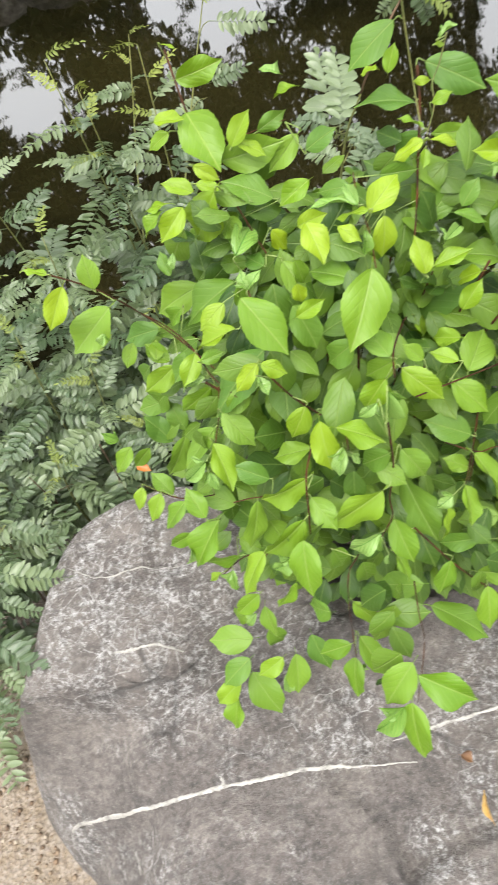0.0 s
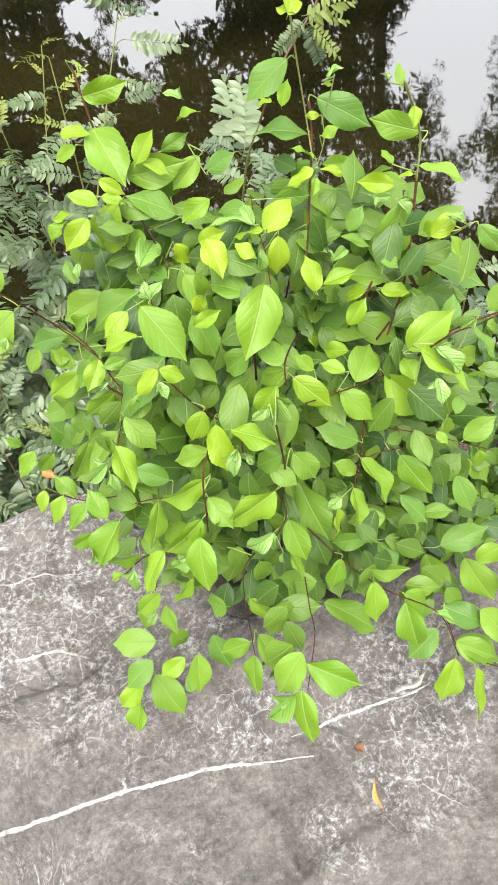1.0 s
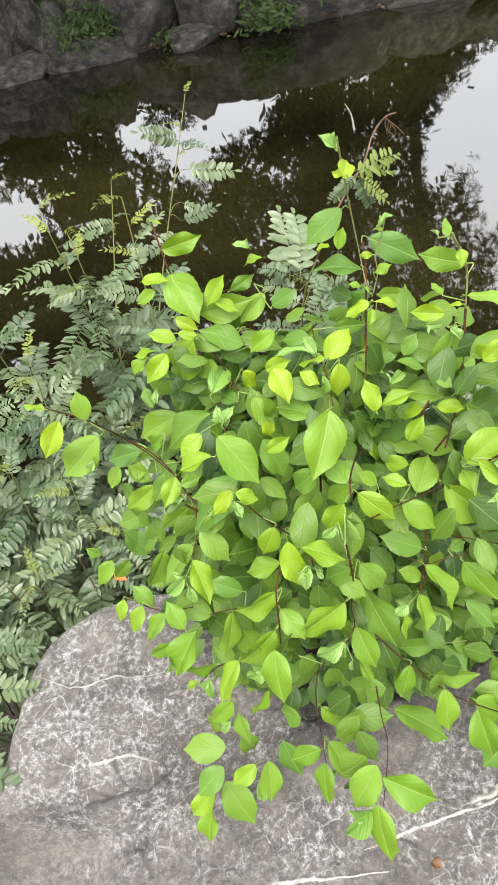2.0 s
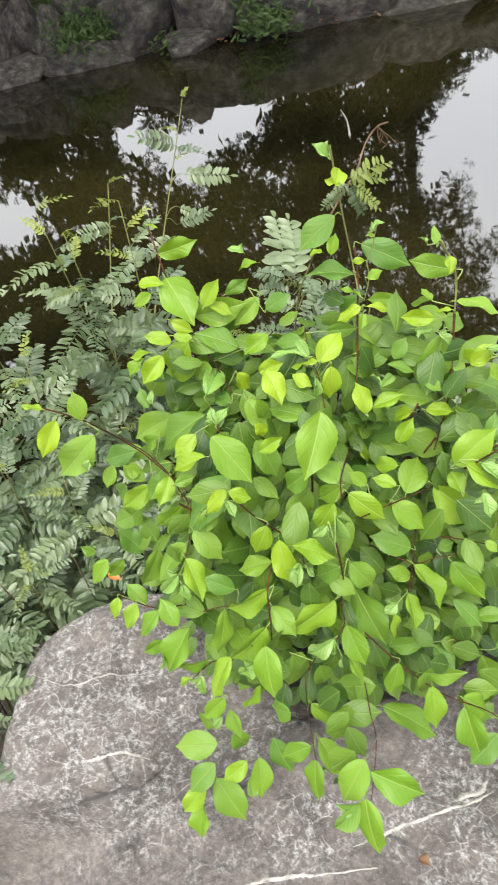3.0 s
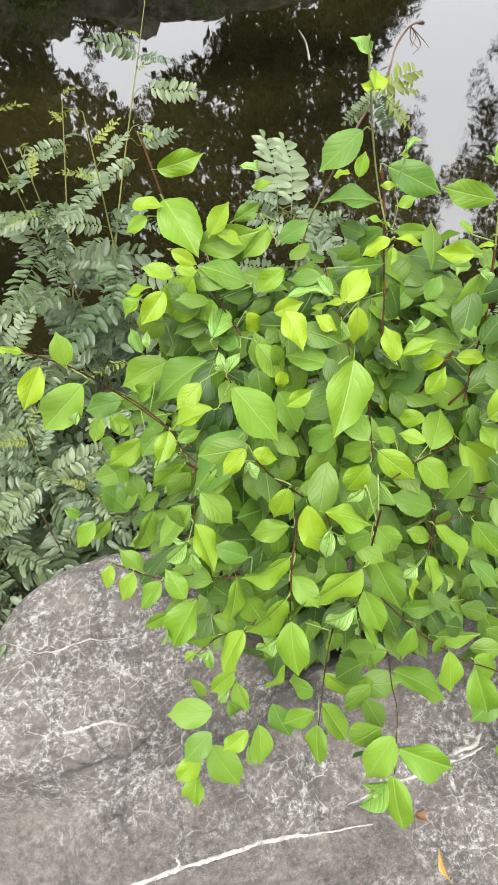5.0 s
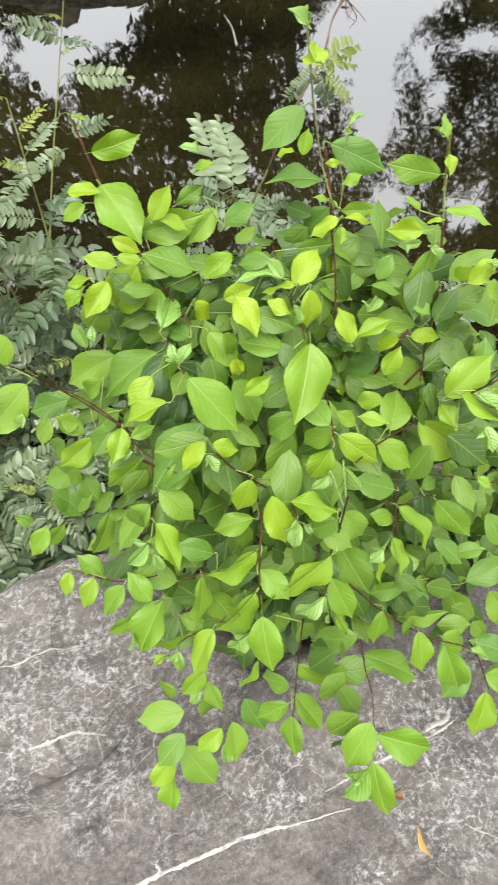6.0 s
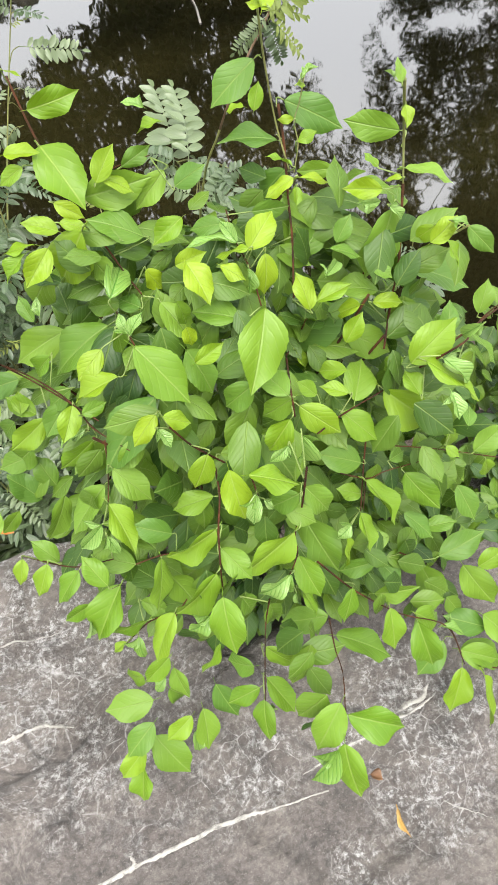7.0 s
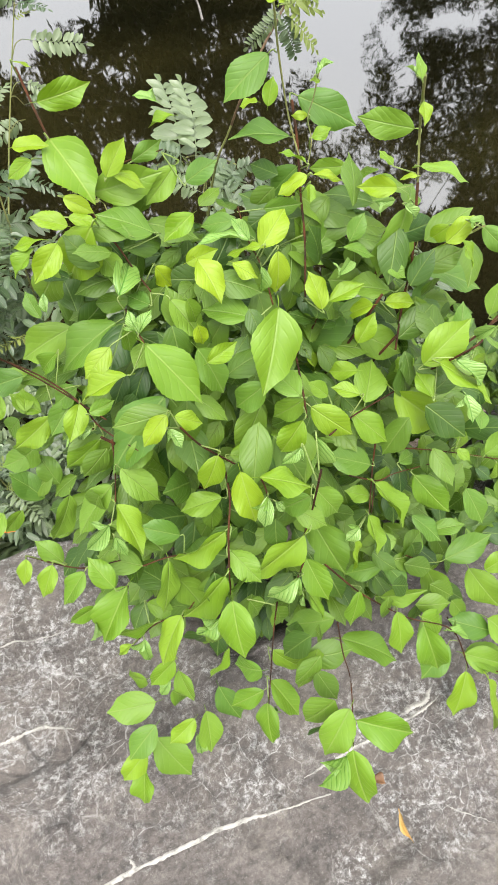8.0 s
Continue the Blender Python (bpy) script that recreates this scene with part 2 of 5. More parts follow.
def pond_water():
    a = Mat("murky_pond_water")
    v = a.coord("Object")
    n1 = a.noise(v, 0.35, 4.0)
    murk = a.ramp(n1, [(0.38, (0.0040, 0.0038, 0.0016)), (0.6, (0.0160, 0.0140, 0.0045)), (0.78, (0.042, 0.0345, 0.0100))])
    wave = a.noise(v, 1.6, 3.0, 0.5)
    nrm = a.bump(wave, 0.06, 0.02)
    a.set(Base_Color=murk, Roughness=0.9, Normal=nrm)
    a.bsdf.inputs["Specular IOR Level"].default_value = 0.0
    gloss = a.node("ShaderNodeBsdfGlossy", {"Color": (1, 1, 1, 1), "Roughness": 0.025, "Normal": nrm})
    fres = a.node("ShaderNodeFresnel", {"IOR": 2.2, "Normal": nrm})
    sh = a.node("ShaderNodeMixShader", {0: fres.outputs[0]})
    a.l.new(a.bsdf.outputs[0], sh.inputs[1])
    a.l.new(gloss.outputs[0], sh.inputs[2])
    a.l.new(sh.outputs[0], a.out.inputs[0])
    return a.m


def plain_worn(name, a_col, b_col, scale, rough):
    a = Mat(name)
    n = a.noise(a.coord("Object"), scale, 5.0)
    a.set(Base_Color=a.mix(a.ramp(n, [(0.35, 0.0), (0.65, 1.0)]), a_col, b_col), Roughness=rough, Normal=a.bump(n, 0.4, 0.1 / scale))
    return a.m


ROCK, CALCITE, BANK_STONE, SOIL, WATER = limestone(), calcite(), bank_stone(), soil(), pond_water()
GRASS = leaf_material("bank_grass", (0.022, 0.046, 0.010), (0.058, 0.095, 0.020), (0.07, 0.10, 0.03), (0.06, 0.11, 0.015), 0.5, 0.01, loose=True)
def grit_material():
    a = Mat("path_grit")
    r = a.node("ShaderNodeNewGeometry").outputs["Random Per Island"]
    a.set(Base_Color=a.ramp(r, [(0.0, (0.062, 0.038, 0.022)), (0.4, (0.14, 0.092, 0.055)), (0.7, (0.21, 0.16, 0.11)), (1.0, (0.31, 0.27, 0.21))]), Roughness=0.85)
    return a.m


GRIT = grit_material()
YELLOW_LEAF = plain_worn("fallen_yellow_leaf", (0.26, 0.14, 0.025), (0.38, 0.25, 0.07), 30, 0.5)
BROWN_LEAF = plain_worn("dry_brown_leaf", (0.07, 0.032, 0.014), (0.15, 0.075, 0.032), 40, 0.6)
ORANGE_LEAF = plain_worn("orange_leaf", (0.30, 0.09, 0.015), (0.40, 0.16, 0.03), 30, 0.5)


# ---- mesh helpers ----
def part(name, bm, material, parent=None, label="", smooth=True):
    """Links a bmesh as one mesh object, under a thing if one is given."""
    me = bpy.data.meshes.new(name)
    bm.to_mesh(me)
    bm.free()
    me.materials.append(material)
    if smooth:
        me.shade_smooth()
    ob = new(name, me)
    if parent:
        ob.parent = parent
    if label:
        ob["label"] = label
    return ob


def thing(name, at, label, category, group=""):
    ob = new(name)
    ob.empty_display_size = 0.05
    ob.location = at
    tagged(ob, label, category, group)
    return ob


def spline(points, steps=5):
    """A smooth line through the points."""
    p = [Vector(q) for q in points]
    p = [2 * p[0] - p[1], *p, 2 * p[-1] - p[-2]]
    out = []
    for i in range(1, len(p) - 2):
        for k in range(steps):
            t = k / steps
            a, b, c, d = p[i - 1], p[i], p[i + 1], p[i + 2]
            out.append(0.5 * (2 * b + (c - a) * t + (2 * a - 5 * b + 4 * c - d) * t * t + (3 * b - a - 3 * c + d) * t ** 3))
    return [*out, p[-2]]


def tube(bm, line, r0, r1, sides=6, knobs=0.0):
    """A tapering tube along a line, slightly knobbly."""
    rings = []
    for i, p in enumerate(line):
        ahead = (line[min(i + 1, len(line) - 1)] - line[max(i - 1, 0)]).normalized()
        side = ahead.cross(Vector((0.31, 0.82, 0.48))).normalized()
        up = side.cross(ahead)
        r = r0 + (r1 - r0) * i / max(1, len(line) - 1)
        r *= 1 + knobs * noise.noise(p * 90)
        rings.append([bm.verts.new(p + r * (math.cos(a) * side + math.sin(a) * up)) for a in (math.tau * k / sides for k in range(sides))])
    for one, two in zip(rings, rings[1:]):
        for k in range(sides):
            bm.faces.new((one[k], one[(k + 1) % sides], two[(k + 1) % sides], two[k]))
    bm.faces.new(rings[0][::-1])
    bm.faces.new(rings[-1])


def smooth(a, b, v):
    t = max(0.0, min(1.0, (v - a) / (b - a)))
    return t * t * (3 - 2 * t)


def half_width(v, wide_at=0.42, point=1.0):
    """The outline of an ovate blade: half its width at the way v from base to tip."""
    b = 0.48 + 0.30 * point
    a = b * wide_at / (1 - wide_at)
    body = (max(v, 0.0) / wide_at) ** a * (max(1 - v, 0.0) / (1 - wide_at)) ** b
    return 0.5 * body * (1 - 0.62 * point * smooth(0.62, 0.97, v))


def blade(bm, m, rows, cols, fold, droop, ripple, seed, twist=0.0, point=1.0, stalk=0.0):
    """A leaf blade of length 1 along y and width 1 along x, put at the pose m."""
    uv = bm.loops.layers.uv.verify()
    grid = []
    for i in range(rows + 1):
        v = 0.5 - 0.5 * math.cos(math.pi * i / rows)
        h = max(half_width(v, point=point, wide_at=0.42 + 0.08 * (1 - point)), 0.004)
        line = []
        for k in range(cols + 1):
            u = 2 * k / cols - 1
            z = fold * abs(u) * h - 0.35 * fold * u * u * h - droop * v * v + ripple * (0.3 + u * u) * math.sin(7 * v + 2.6 * u + seed) * h
            p = Vector((u * h, v, z))
            if twist:
                p = Matrix.Rotation(twist * v, 3, "Y") @ p
            line.append((bm.verts.new(m @ p), (0.5 + u * h, v)))
        grid.append(line)
    for one, two in zip(grid, grid[1:]):
        for k in range(cols):
            q = (one[k], one[k + 1], two[k + 1], two[k])
            f = bm.faces.new([c[0] for c in q])
            for loop, c in zip(f.loops, q):
                loop[uv].uv = c[1]
    if stalk:
        a, b = m @ Vector((0, -stalk, -0.4 * stalk)), m @ Vector((0, 0.02, 0))
        tube(bm, [a, (a + b) / 2 + m.to_3x3() @ Vector((0, 0, 0.1 * stalk)), b], 0.012 * m.to_scale().y, 0.009 * m.to_scale().y, 4)


def frame_along(at, way, face, length, width, roll=0.0):
    """The pose of a blade at a point that grows along way and turns its upper side to face."""
    y = Vector(way).normalized()
    z = Vector(face) - Vector(face).dot(y) * y
    z = z.normalized() if z.length > 0.05 else y.orthogonal().normalized()
    x = y.cross(z)
    m = Matrix((x, y, z)).transposed().to_4x4()
    return Matrix.Translation(at) @ m @ Matrix.Rotation(roll, 4, "Y") @ Matrix.Diagonal((width, length, length, 1))


# ---- the ground, one sheet from the near bank through the pond's bed to the far bank ----
WATER_LEVEL = -0.45


def far_shore(x):
    """How far ahead the far waterline lies."""
    return 8.75 - 0.28 * x + 0.12 * math.sin(1.7 * x)


def ground_height(x, y):
    shore = 1.15 + 0.10 * math.sin(2.1 * x + 0.6) + 0.05 * math.sin(5 * x)
    if y < shore:
        z = 0.02 + 0.02 * noise.noise(Vector((x * 2, y * 2, 0))) - max(0.0, (y - 0.55) / (shore - 0.55)) ** 2 * 0.25
    else:
        z = max(-1.15, -0.23 - (y - shore) * 0.75)
    far = far_shore(max(-30, min(30, x)))
    if y > far:
        z = -1.15 + 0.8 * min(1.0, (y - far) / 0.5) + 1.0 * smooth(far + 0.4, far + 2.2, y)
    if y > far + 4:
        z += 0.6 * min(1.0, (y - far - 4) / 10)
    return z + 0.006 * noise.noise(Vector((x * 14, y * 14, 3)))


def ground_sheet():
    def steps(near, far, first, growth):
        out, s = [near], first
        while out[-1] < far:
            out.append(out[-1] + s)
            s *= growth
        return out

    xr = steps(0.0, 600.0, 0.06, 1.09)
    xs = sorted([-x for x in xr[1:]] + xr)
    ys = sorted([-y for y in steps(0.0, 600.0, 0.06, 1.14)[1:]] + [0.06 * k for k in range(40)] + [2.4 + 0.25 * k for k in range(60)] + [17.4 + d for d in steps(0.0, 900.0, 0.6, 1.22)])
    bm = bmesh.new()
    grid = [[bm.verts.new((x, y, ground_height(x, y))) for x in xs] for y in ys]
    for one, two in zip(grid, grid[1:]):
        for k in range(len(xs) - 1):
            bm.faces.new((one[k], one[k + 1], two[k + 1], two[k]))
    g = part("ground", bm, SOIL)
    tagged(g, "bare gravelly brown soil of the pond's banks", "ground", kind="structure")


ground_sheet()


def water_sheet():
    bm = bmesh.new()
    xs = [-300, -60, -20, -8, -3, 0, 3, 8, 20, 60, 300]
    rows = []
    for k in range(9):
        t = k / 8
        rows.append([bm.verts.new((x, 0.9 + t * (far_shore(max(-30, min(30, x))) + 1.2 - 0.9), WATER_LEVEL)) for x in xs])
    for one, two in zip(rows, rows[1:]):
        for k in range(len(xs) - 1):
            bm.faces.new((one[k], one[k + 1], two[k + 1], two[k]))
    w = part("water", bm, WATER)
    tagged(w, "still murky brown pond water mirroring trees and pale sky", "water", kind="structure")


water_sheet()

# ---- the big rock at the pond's edge ----
RIM = [(-0.72, 0.42), (-0.585, 0.585), (-0.49, 0.76), (-0.33, 0.83), (-0.10, 0.80), (0.2, 0.70), (0.6, 0.72), (0.95, 0.68), (1.15, 0.4), (1.1, 0.0), (0.7, -0.25), (0.2, -0.3), (-0.3, -0.12), (-0.55, 0.1), (-0.68, 0.26)]
CORE = Vector((0.12, 0.28, 0))


def rim_table():
    pts = [Vector((*p, 0)) for p in RIM]
    n, line = len(pts), []
    for i in range(n):
        a, b, c, d = (pts[(i + k) % n] for k in (-1, 0, 1, 2))
        for k in range(8):
            t = k / 8
            line.append(0.5 * (2 * b + (c - a) * t + (2 * a - 5 * b + 4 * c - d) * t * t + (3 * b - a - 3 * c + d) * t ** 3) - CORE)
    rows = sorted((math.atan2(p.y, p.x), p.length) for p in line)
    return [a for a, _ in rows], [r for _, r in rows]


RIM_A, RIM_R = rim_table()


def rim_at(angle):
    return float(np.interp(angle, RIM_A, RIM_R, period=math.tau))


def rock_top(x, y):
    """The height of the rock's upper side: a slab that rises from the path, and a shoulder towards the water."""
    z = 0.315 + 0.16 * (y - 0.1) + 0.03 * (x > 0) * x
    shoulder = smooth(0.40, 0.49, y + 0.10 * noise.noise(Vector((x * 4, y * 4, 1)))) * smooth(0.18, -0.22, x)
    z += 0.115 * shoulder
    z -= 0.30 * smooth(-0.30, -0.72, x) * smooth(0.62, 0.2, y)
    z -= 0.22 * smooth(0.42, 0.56, y) * smooth(0.0, 0.2, x) * smooth(0.80, 0.62, x)
    p = Vector((x, y, 0))
    z += 0.020 * noise.noise(p * 3.3) + 0.010 * noise.noise(p * 9 + Vector((3, 1, 0))) + 0.004 * noise.noise(p * 26)
    # broken facets: each cell of the face is tilted its own way, which leaves low ledges between them
    for size, tilt in ((3.2, 0.20), (7.5, 0.18)):
        q = p * size + 0.25 * Vector((noise.noise(p * 8), noise.noise(p * 8 + Vector((5, 0, 0))), 0))
        dist, cells = noise.voronoi(q)
        c = cells[0]
        z += smooth(0.0, 0.3, dist[1] - dist[0]) * tilt / size * (noise.noise(c * 3.7) * 2 * (q.x - c.x) + noise.noise(c * 3.7 + Vector((0, 9, 0))) * 2 * (q.y - c.y) + 0.35 * noise.noise(c * 5.1))
    return z


def rock_z(x, y):
    d = Vector((x, y, 0)) - CORE
    r = d.length / rim_at(math.atan2(d.y, d.x))
    top = rock_top(x, y)
    edge = smooth(0.80, 1.0, r)
    return top - (top + 0.03) * (1 - math.sqrt(max(0.0, 1 - edge ** 2.4))) if r < 1 else -0.05


def big_rock():
    bm = bmesh.new()
    turns, rings = 300, 130
    mid = bm.verts.new((CORE.x, CORE.y, rock_z(CORE.x, CORE.y)))
    prev = None
    for k in range(1, rings + 1):
        r = 1 - (1 - k / rings) ** 1.5
        ring = []
        for i in range(turns):
            a = math.tau * i / turns - math.pi
            rim = rim_at(a)
            x, y = CORE.x + rim * r * math.cos(a), CORE.y + rim * r * math.sin(a)
            z = rock_z(x, y)
            bulge = 0.014 * noise.noise(Vector((x * 6, y * 6, z * 9))) * smooth(0.85, 1.0, r)
            ring.append(bm.verts.new((x + bulge * math.cos(a), y + bulge * math.sin(a), z)))
        for i in range(turns):
            j = (i + 1) % turns
            if prev is None:
                bm.faces.new((mid, ring[i], ring[j]))
            else:
                bm.faces.new((prev[i], ring[i], ring[j], prev[j]))
        prev = ring
    low = [bm.verts.new((v.co.x, v.co.y, -0.35)) for v in prev]
    for i in range(turns):
        j = (i + 1) % turns
        bm.faces.new((prev[i], low[i], low[j], prev[j]))
    bm.faces.new(low[::-1])
    ob = part("boulder", bm, ROCK)
    tagged(ob, "large flat-topped grey limestone boulder with white calcite veins", "boulder")
    return ob


the_rock = big_rock()


def vein(points, wide, seed, name="calcite_vein"):
    """A ragged band of calcite that stands a hair above the rock."""
    line = spline([(x, y, 0) for x, y in points], 22)
    bm = bmesh.new()
    prev = None
    for i, p in enumerate(line):
        ahead = (line[min(i + 1, len(line) - 1)] - line[max(i - 1, 0)]).normalized()
        side = Vector((-ahead.y, ahead.x, 0))
        ends = min(1.0, 0.25 + 4 * i / len(line), 0.25 + 4 * (len(line) - 1 - i) / len(line))
        p = p + side * (0.003 * noise.noise(Vector((i * 0.11, seed, 0))) + 0.0016 * noise.noise(Vector((i * 0.5, seed, 7))))
        w = wide * ends * (0.80 + 0.45 * noise.noise(Vector((i * 0.13, seed, 4))) + 0.35 * noise.noise(Vector((i * 0.6, seed, 2))))
        row = []
        for s, lift in ((-1.0, 0.0005), (-0.4, 0.0024), (0.4, 0.0024), (1.0, 0.0005)):
            q = p + side * (w * s + 0.0009 * noise.noise(Vector((i * 0.37, s * 3, seed))))
            row.append(bm.verts.new((q.x, q.y, rock_z(q.x, q.y) + lift)))
        if prev:
            for k in range(3):
                bm.faces.new((prev[k], row[k], row[k + 1], prev[k + 1]))
        prev = row
    part(name, bm, CALCITE, the_rock, "raised white calcite vein")


vein([(-0.622, 0.268), (-0.612, 0.284), (-0.595, 0.292), (-0.548, 0.287), (-0.439, 0.264), (-0.342, 0.246), (-0.234, 0.237), (-0.155, 0.229), (-0.074, 0.220), (0.003, 0.202), (0.096, 0.181)], 0.0042, 1)
vein([(0.068, 0.223), (0.122, 0.219), (0.178, 0.217), (0.252, 0.214), (0.307, 0.212), (0.349, 0.218)], 0.0032, 2)
vein([(0.262, 0.222), (0.290, 0.226), (0.318, 0.222), (0.345, 0.236)], 0.0055, 12)
vein([(-0.240, 0.238), (-0.236, 0.246), (-0.240, 0.254)], 0.0034, 13)
vein([(-0.353, 0.476), (-0.315, 0.468), (-0.268, 0.462), (-0.235, 0.449)], 0.0032, 3)
vein([(-0.428, 0.670), (-0.380, 0.633), (-0.339, 0.607), (-0.258, 0.604), (-0.194, 0.585)], 0.0016, 5)
vein([(0.254, 0.074), (0.280, 0.046), (0.313, 0.015)], 0.0012, 6)
vein([(-0.452, 0.206), (-0.449, 0.186), (-0.446, 0.166)], 0.0022, 9)


# ---- leaves of the main shrub ----
def shrub_blade(bm, m, rows, cols, fold, cup, droop, ripple, bend, seed, stalk=0.0):
    """A pointed, finely toothed blade of length 1 along y: folded at the midrib, its halves arched, its tip drawn out and bent."""
    uv = bm.loops.layers.uv.verify()
    grid = []
    for i in range(rows + 1):
        v = i / rows
        h = 0.5 * max(0.0, math.sin(math.pi * v ** 0.84)) ** 0.78 * (1 - 0.48 * smooth(0.68, 0.95, v))
        h = max(h * (1 + 0.035 * (i % 2) * (0.1 < v < 0.97)), 0.004)
        mid = Vector((bend * v * v, v - 0.25 * droop * v ** 3, droop * (0.55 * v - 1.55 * v * v)))
        line = []
        for k in range(cols + 1):
            u = 2 * k / cols - 1
            z = h * (fold * abs(u) - cup * u * u) + ripple * u * u * h * math.sin(8 * v + seed + (1.9 if u > 0 else 0.0))
            line.append((bm.verts.new(m @ (mid + Vector((u * h * (1 - 0.12 * fold), 0.05 * u * u * h, z)))), (0.5 + u * h, v)))
        grid.append(line)
    for one, two in zip(grid, grid[1:]):
        for k in range(cols):
            q = (one[k], one[k + 1], two[k + 1], two[k])
            f = bm.faces.new([c[0] for c in q])
            for loop, c in zip(f.loops, q):
                loop[uv].uv = c[1]
    if stalk:
        a, b = m @ Vector((0, -stalk, -0.4 * stalk)), m @ Vector((0, 0.02, 0))
        tube(bm, [a, (a + b) / 2 + m.to_3x3() @ Vector((0, 0, 0.1 * stalk)), b], 0.012 * m.to_scale().y, 0.009 * m.to_scale().y, 4)


def leaf_mesh(name, material, fold, cup, droop, ripple, bend, seed):
    bm = bmesh.new()
    shrub_blade(bm, Matrix(), 22, 8, fold, cup, droop, ripple, bend, seed, 0.13)
    me = bpy.data.meshes.new(name)
    bm.to_mesh(me)
    bm.free()
    me.materials.append(material)
    me.shade_smooth()
    return me


shape_rng = random.Random(17)


def leaf_shapes(material, count, fold, cup, droop, ripple):
    """Several blades of one age, each folded, arched, drooping and rippled its own way."""
    r = shape_rng.uniform
    return [leaf_mesh("leaf", material, fold * r(0.5, 1.5), cup * r(0.4, 1.6), droop * r(0.3, 1.6), ripple * r(0.5, 1.6), r(-0.11, 0.11), r(0, 6)) for _ in range(count)]


young_leaf = leaf_shapes(YOUNG, 8, 0.26, 0.13, 0.12, 0.13)
grown_leaf = leaf_shapes(GROWN, 9, 0.24, 0.14, 0.12, 0.12)
mature_leaf = leaf_shapes(MATURE, 8, 0.18, 0.12, 0.11, 0.11)
opening_leaf = leaf_shapes(OPENING, 6, 0.70, 0.20, 0.20, 0.16)

shrub = thing("shrub", (0.24, 0.74, 0.1), "bright green broad-leaved shrub leaning over the grey boulder", "shrub")
SHRUB_AT = Vector((0.24, 0.74, 0.1))
# leans towards the camera and up; leaf faces are turned to fit its view
VIEW_SIDE = Vector((0.05, -0.55, 0.83))
leaf_rng = random.Random(5)
leaf_feet, twig_lines = [], []


def place_leaves(meshes, rows):
    """Leaves set to fit the camera's view: where they grow from, their heading and rise in degrees, their length and
    the breadth they show as a share of it.
    A blade that shows narrow is rolled on its midrib, one that shows short tips towards or away from the view side."""
    true = 0.46 if meshes is opening_leaf else 0.55
    for x, y, z, heading, rise, length, breadth in rows:
        h, e = radians(heading), radians(rise)
        way = Vector((math.cos(h) * math.cos(e), math.sin(h) * math.cos(e), math.sin(e)))
        jitter = Vector((leaf_rng.uniform(-1, 1), leaf_rng.uniform(-1, 1), leaf_rng.uniform(-1, 1)))
        side = leaf_rng.choice((-1, 1))
        shown = 1.06 * breadth
        roll = side * min(0.62, math.acos(min(1.0, shown / true))) if shown < true else 0.0
        wide = length * (true if shown < true else shown)
        long = 1.06 * length
        if shown > 1.12 * true:
            tip = min(0.6, math.acos(1.12 * true / shown))
            across = VIEW_SIDE - VIEW_SIDE.dot(way) * way
            way = (way * math.cos(tip) + across.normalized() * math.sin(tip) * (0.5 if side > 0 else -1)).normalized()
            long, wide = long / math.cos(tip), min(wide, 0.62 * long / math.cos(tip))
        leaf_feet.append((Vector((x, y, z)), way, length))
        ob = new("leaf", leaf_rng.choice(meshes))
        ob.parent = shrub
        ob.matrix_basis = Matrix.Translation(-SHRUB_AT) @ frame_along((x, y, z), way, VIEW_SIDE + 0.26 * jitter, long, wide, roll)
        if meshes is opening_leaf:
            # the smaller half-open leaf beside it at the shoot's tip
            turn = Matrix.Rotation(-side * leaf_rng.uniform(0.6, 1.1), 3, VIEW_SIDE)
            twin = new("leaf", leaf_rng.choice(meshes))
            twin.parent = shrub
            twin.matrix_basis = Matrix.Translation(-SHRUB_AT) @ frame_along((x, y, z), turn @ way, VIEW_SIDE - 0.4 * jitter, 0.6 * long, 0.24 * long, -0.5 * side)


def twig(radius, points, material=None):
    bm = bmesh.new()
    line = [p - SHRUB_AT + 0.005 * VIEW_SIDE for p in spline(points)]
    twig_lines.extend(spline(points, 9))
    tube(bm, line, 1.2 * radius, 0.85 * radius, 6, 0.25)
    part("twig", bm, material or RED_TWIG, shrub, "thin green young shoot" if material else "thin red-brown twig")


twig(0.0014, [(0.323, 0.726, 1.192), (0.315, 0.699, 1.159), (0.290, 0.647, 1.122), (0.272, 0.608, 1.100), (0.250, 0.568, 1.054)])
twig(0.0014, [(0.353, 0.548, 1.280), (0.416, 0.610, 1.182), (0.404, 0.585, 1.138)], GREEN_TWIG)
twig(0.0015, [(0.404, 0.585, 1.138), (0.382, 0.546, 1.062), (0.379, 0.545, 1.011), (0.333, 0.493, 0.991)])
twig(0.0011, [(0.058, 0.870, 1.238), (0.059, 0.803, 1.191), (0.068, 0.749, 1.146), (0.072, 0.718, 1.126), (0.082, 0.703, 1.104), (0.091, 0.681, 1.077), (0.096, 0.654, 1.067)])
twig(0.0008, [(0.072, 0.749, 1.146), (0.109, 0.753, 1.164), (0.164, 0.737, 1.176)])
twig(0.0008, [(0.354, 0.719, 1.220), (0.346, 0.716, 1.193), (0.334, 0.708, 1.176), (0.328, 0.689, 1.160), (0.310, 0.668, 1.141)], GREEN_TWIG)
twig(0.0010, [(0.426, 0.495, 1.129), (0.420, 0.537, 1.077), (0.390, 0.551, 1.050)], GREEN_TWIG)
twig(0.0010, [(-0.088, 0.736, 0.978), (-0.055, 0.698, 0.967), (-0.028, 0.610, 0.993), (-0.018, 0.572, 0.980), (0.004, 0.498, 1.008)])
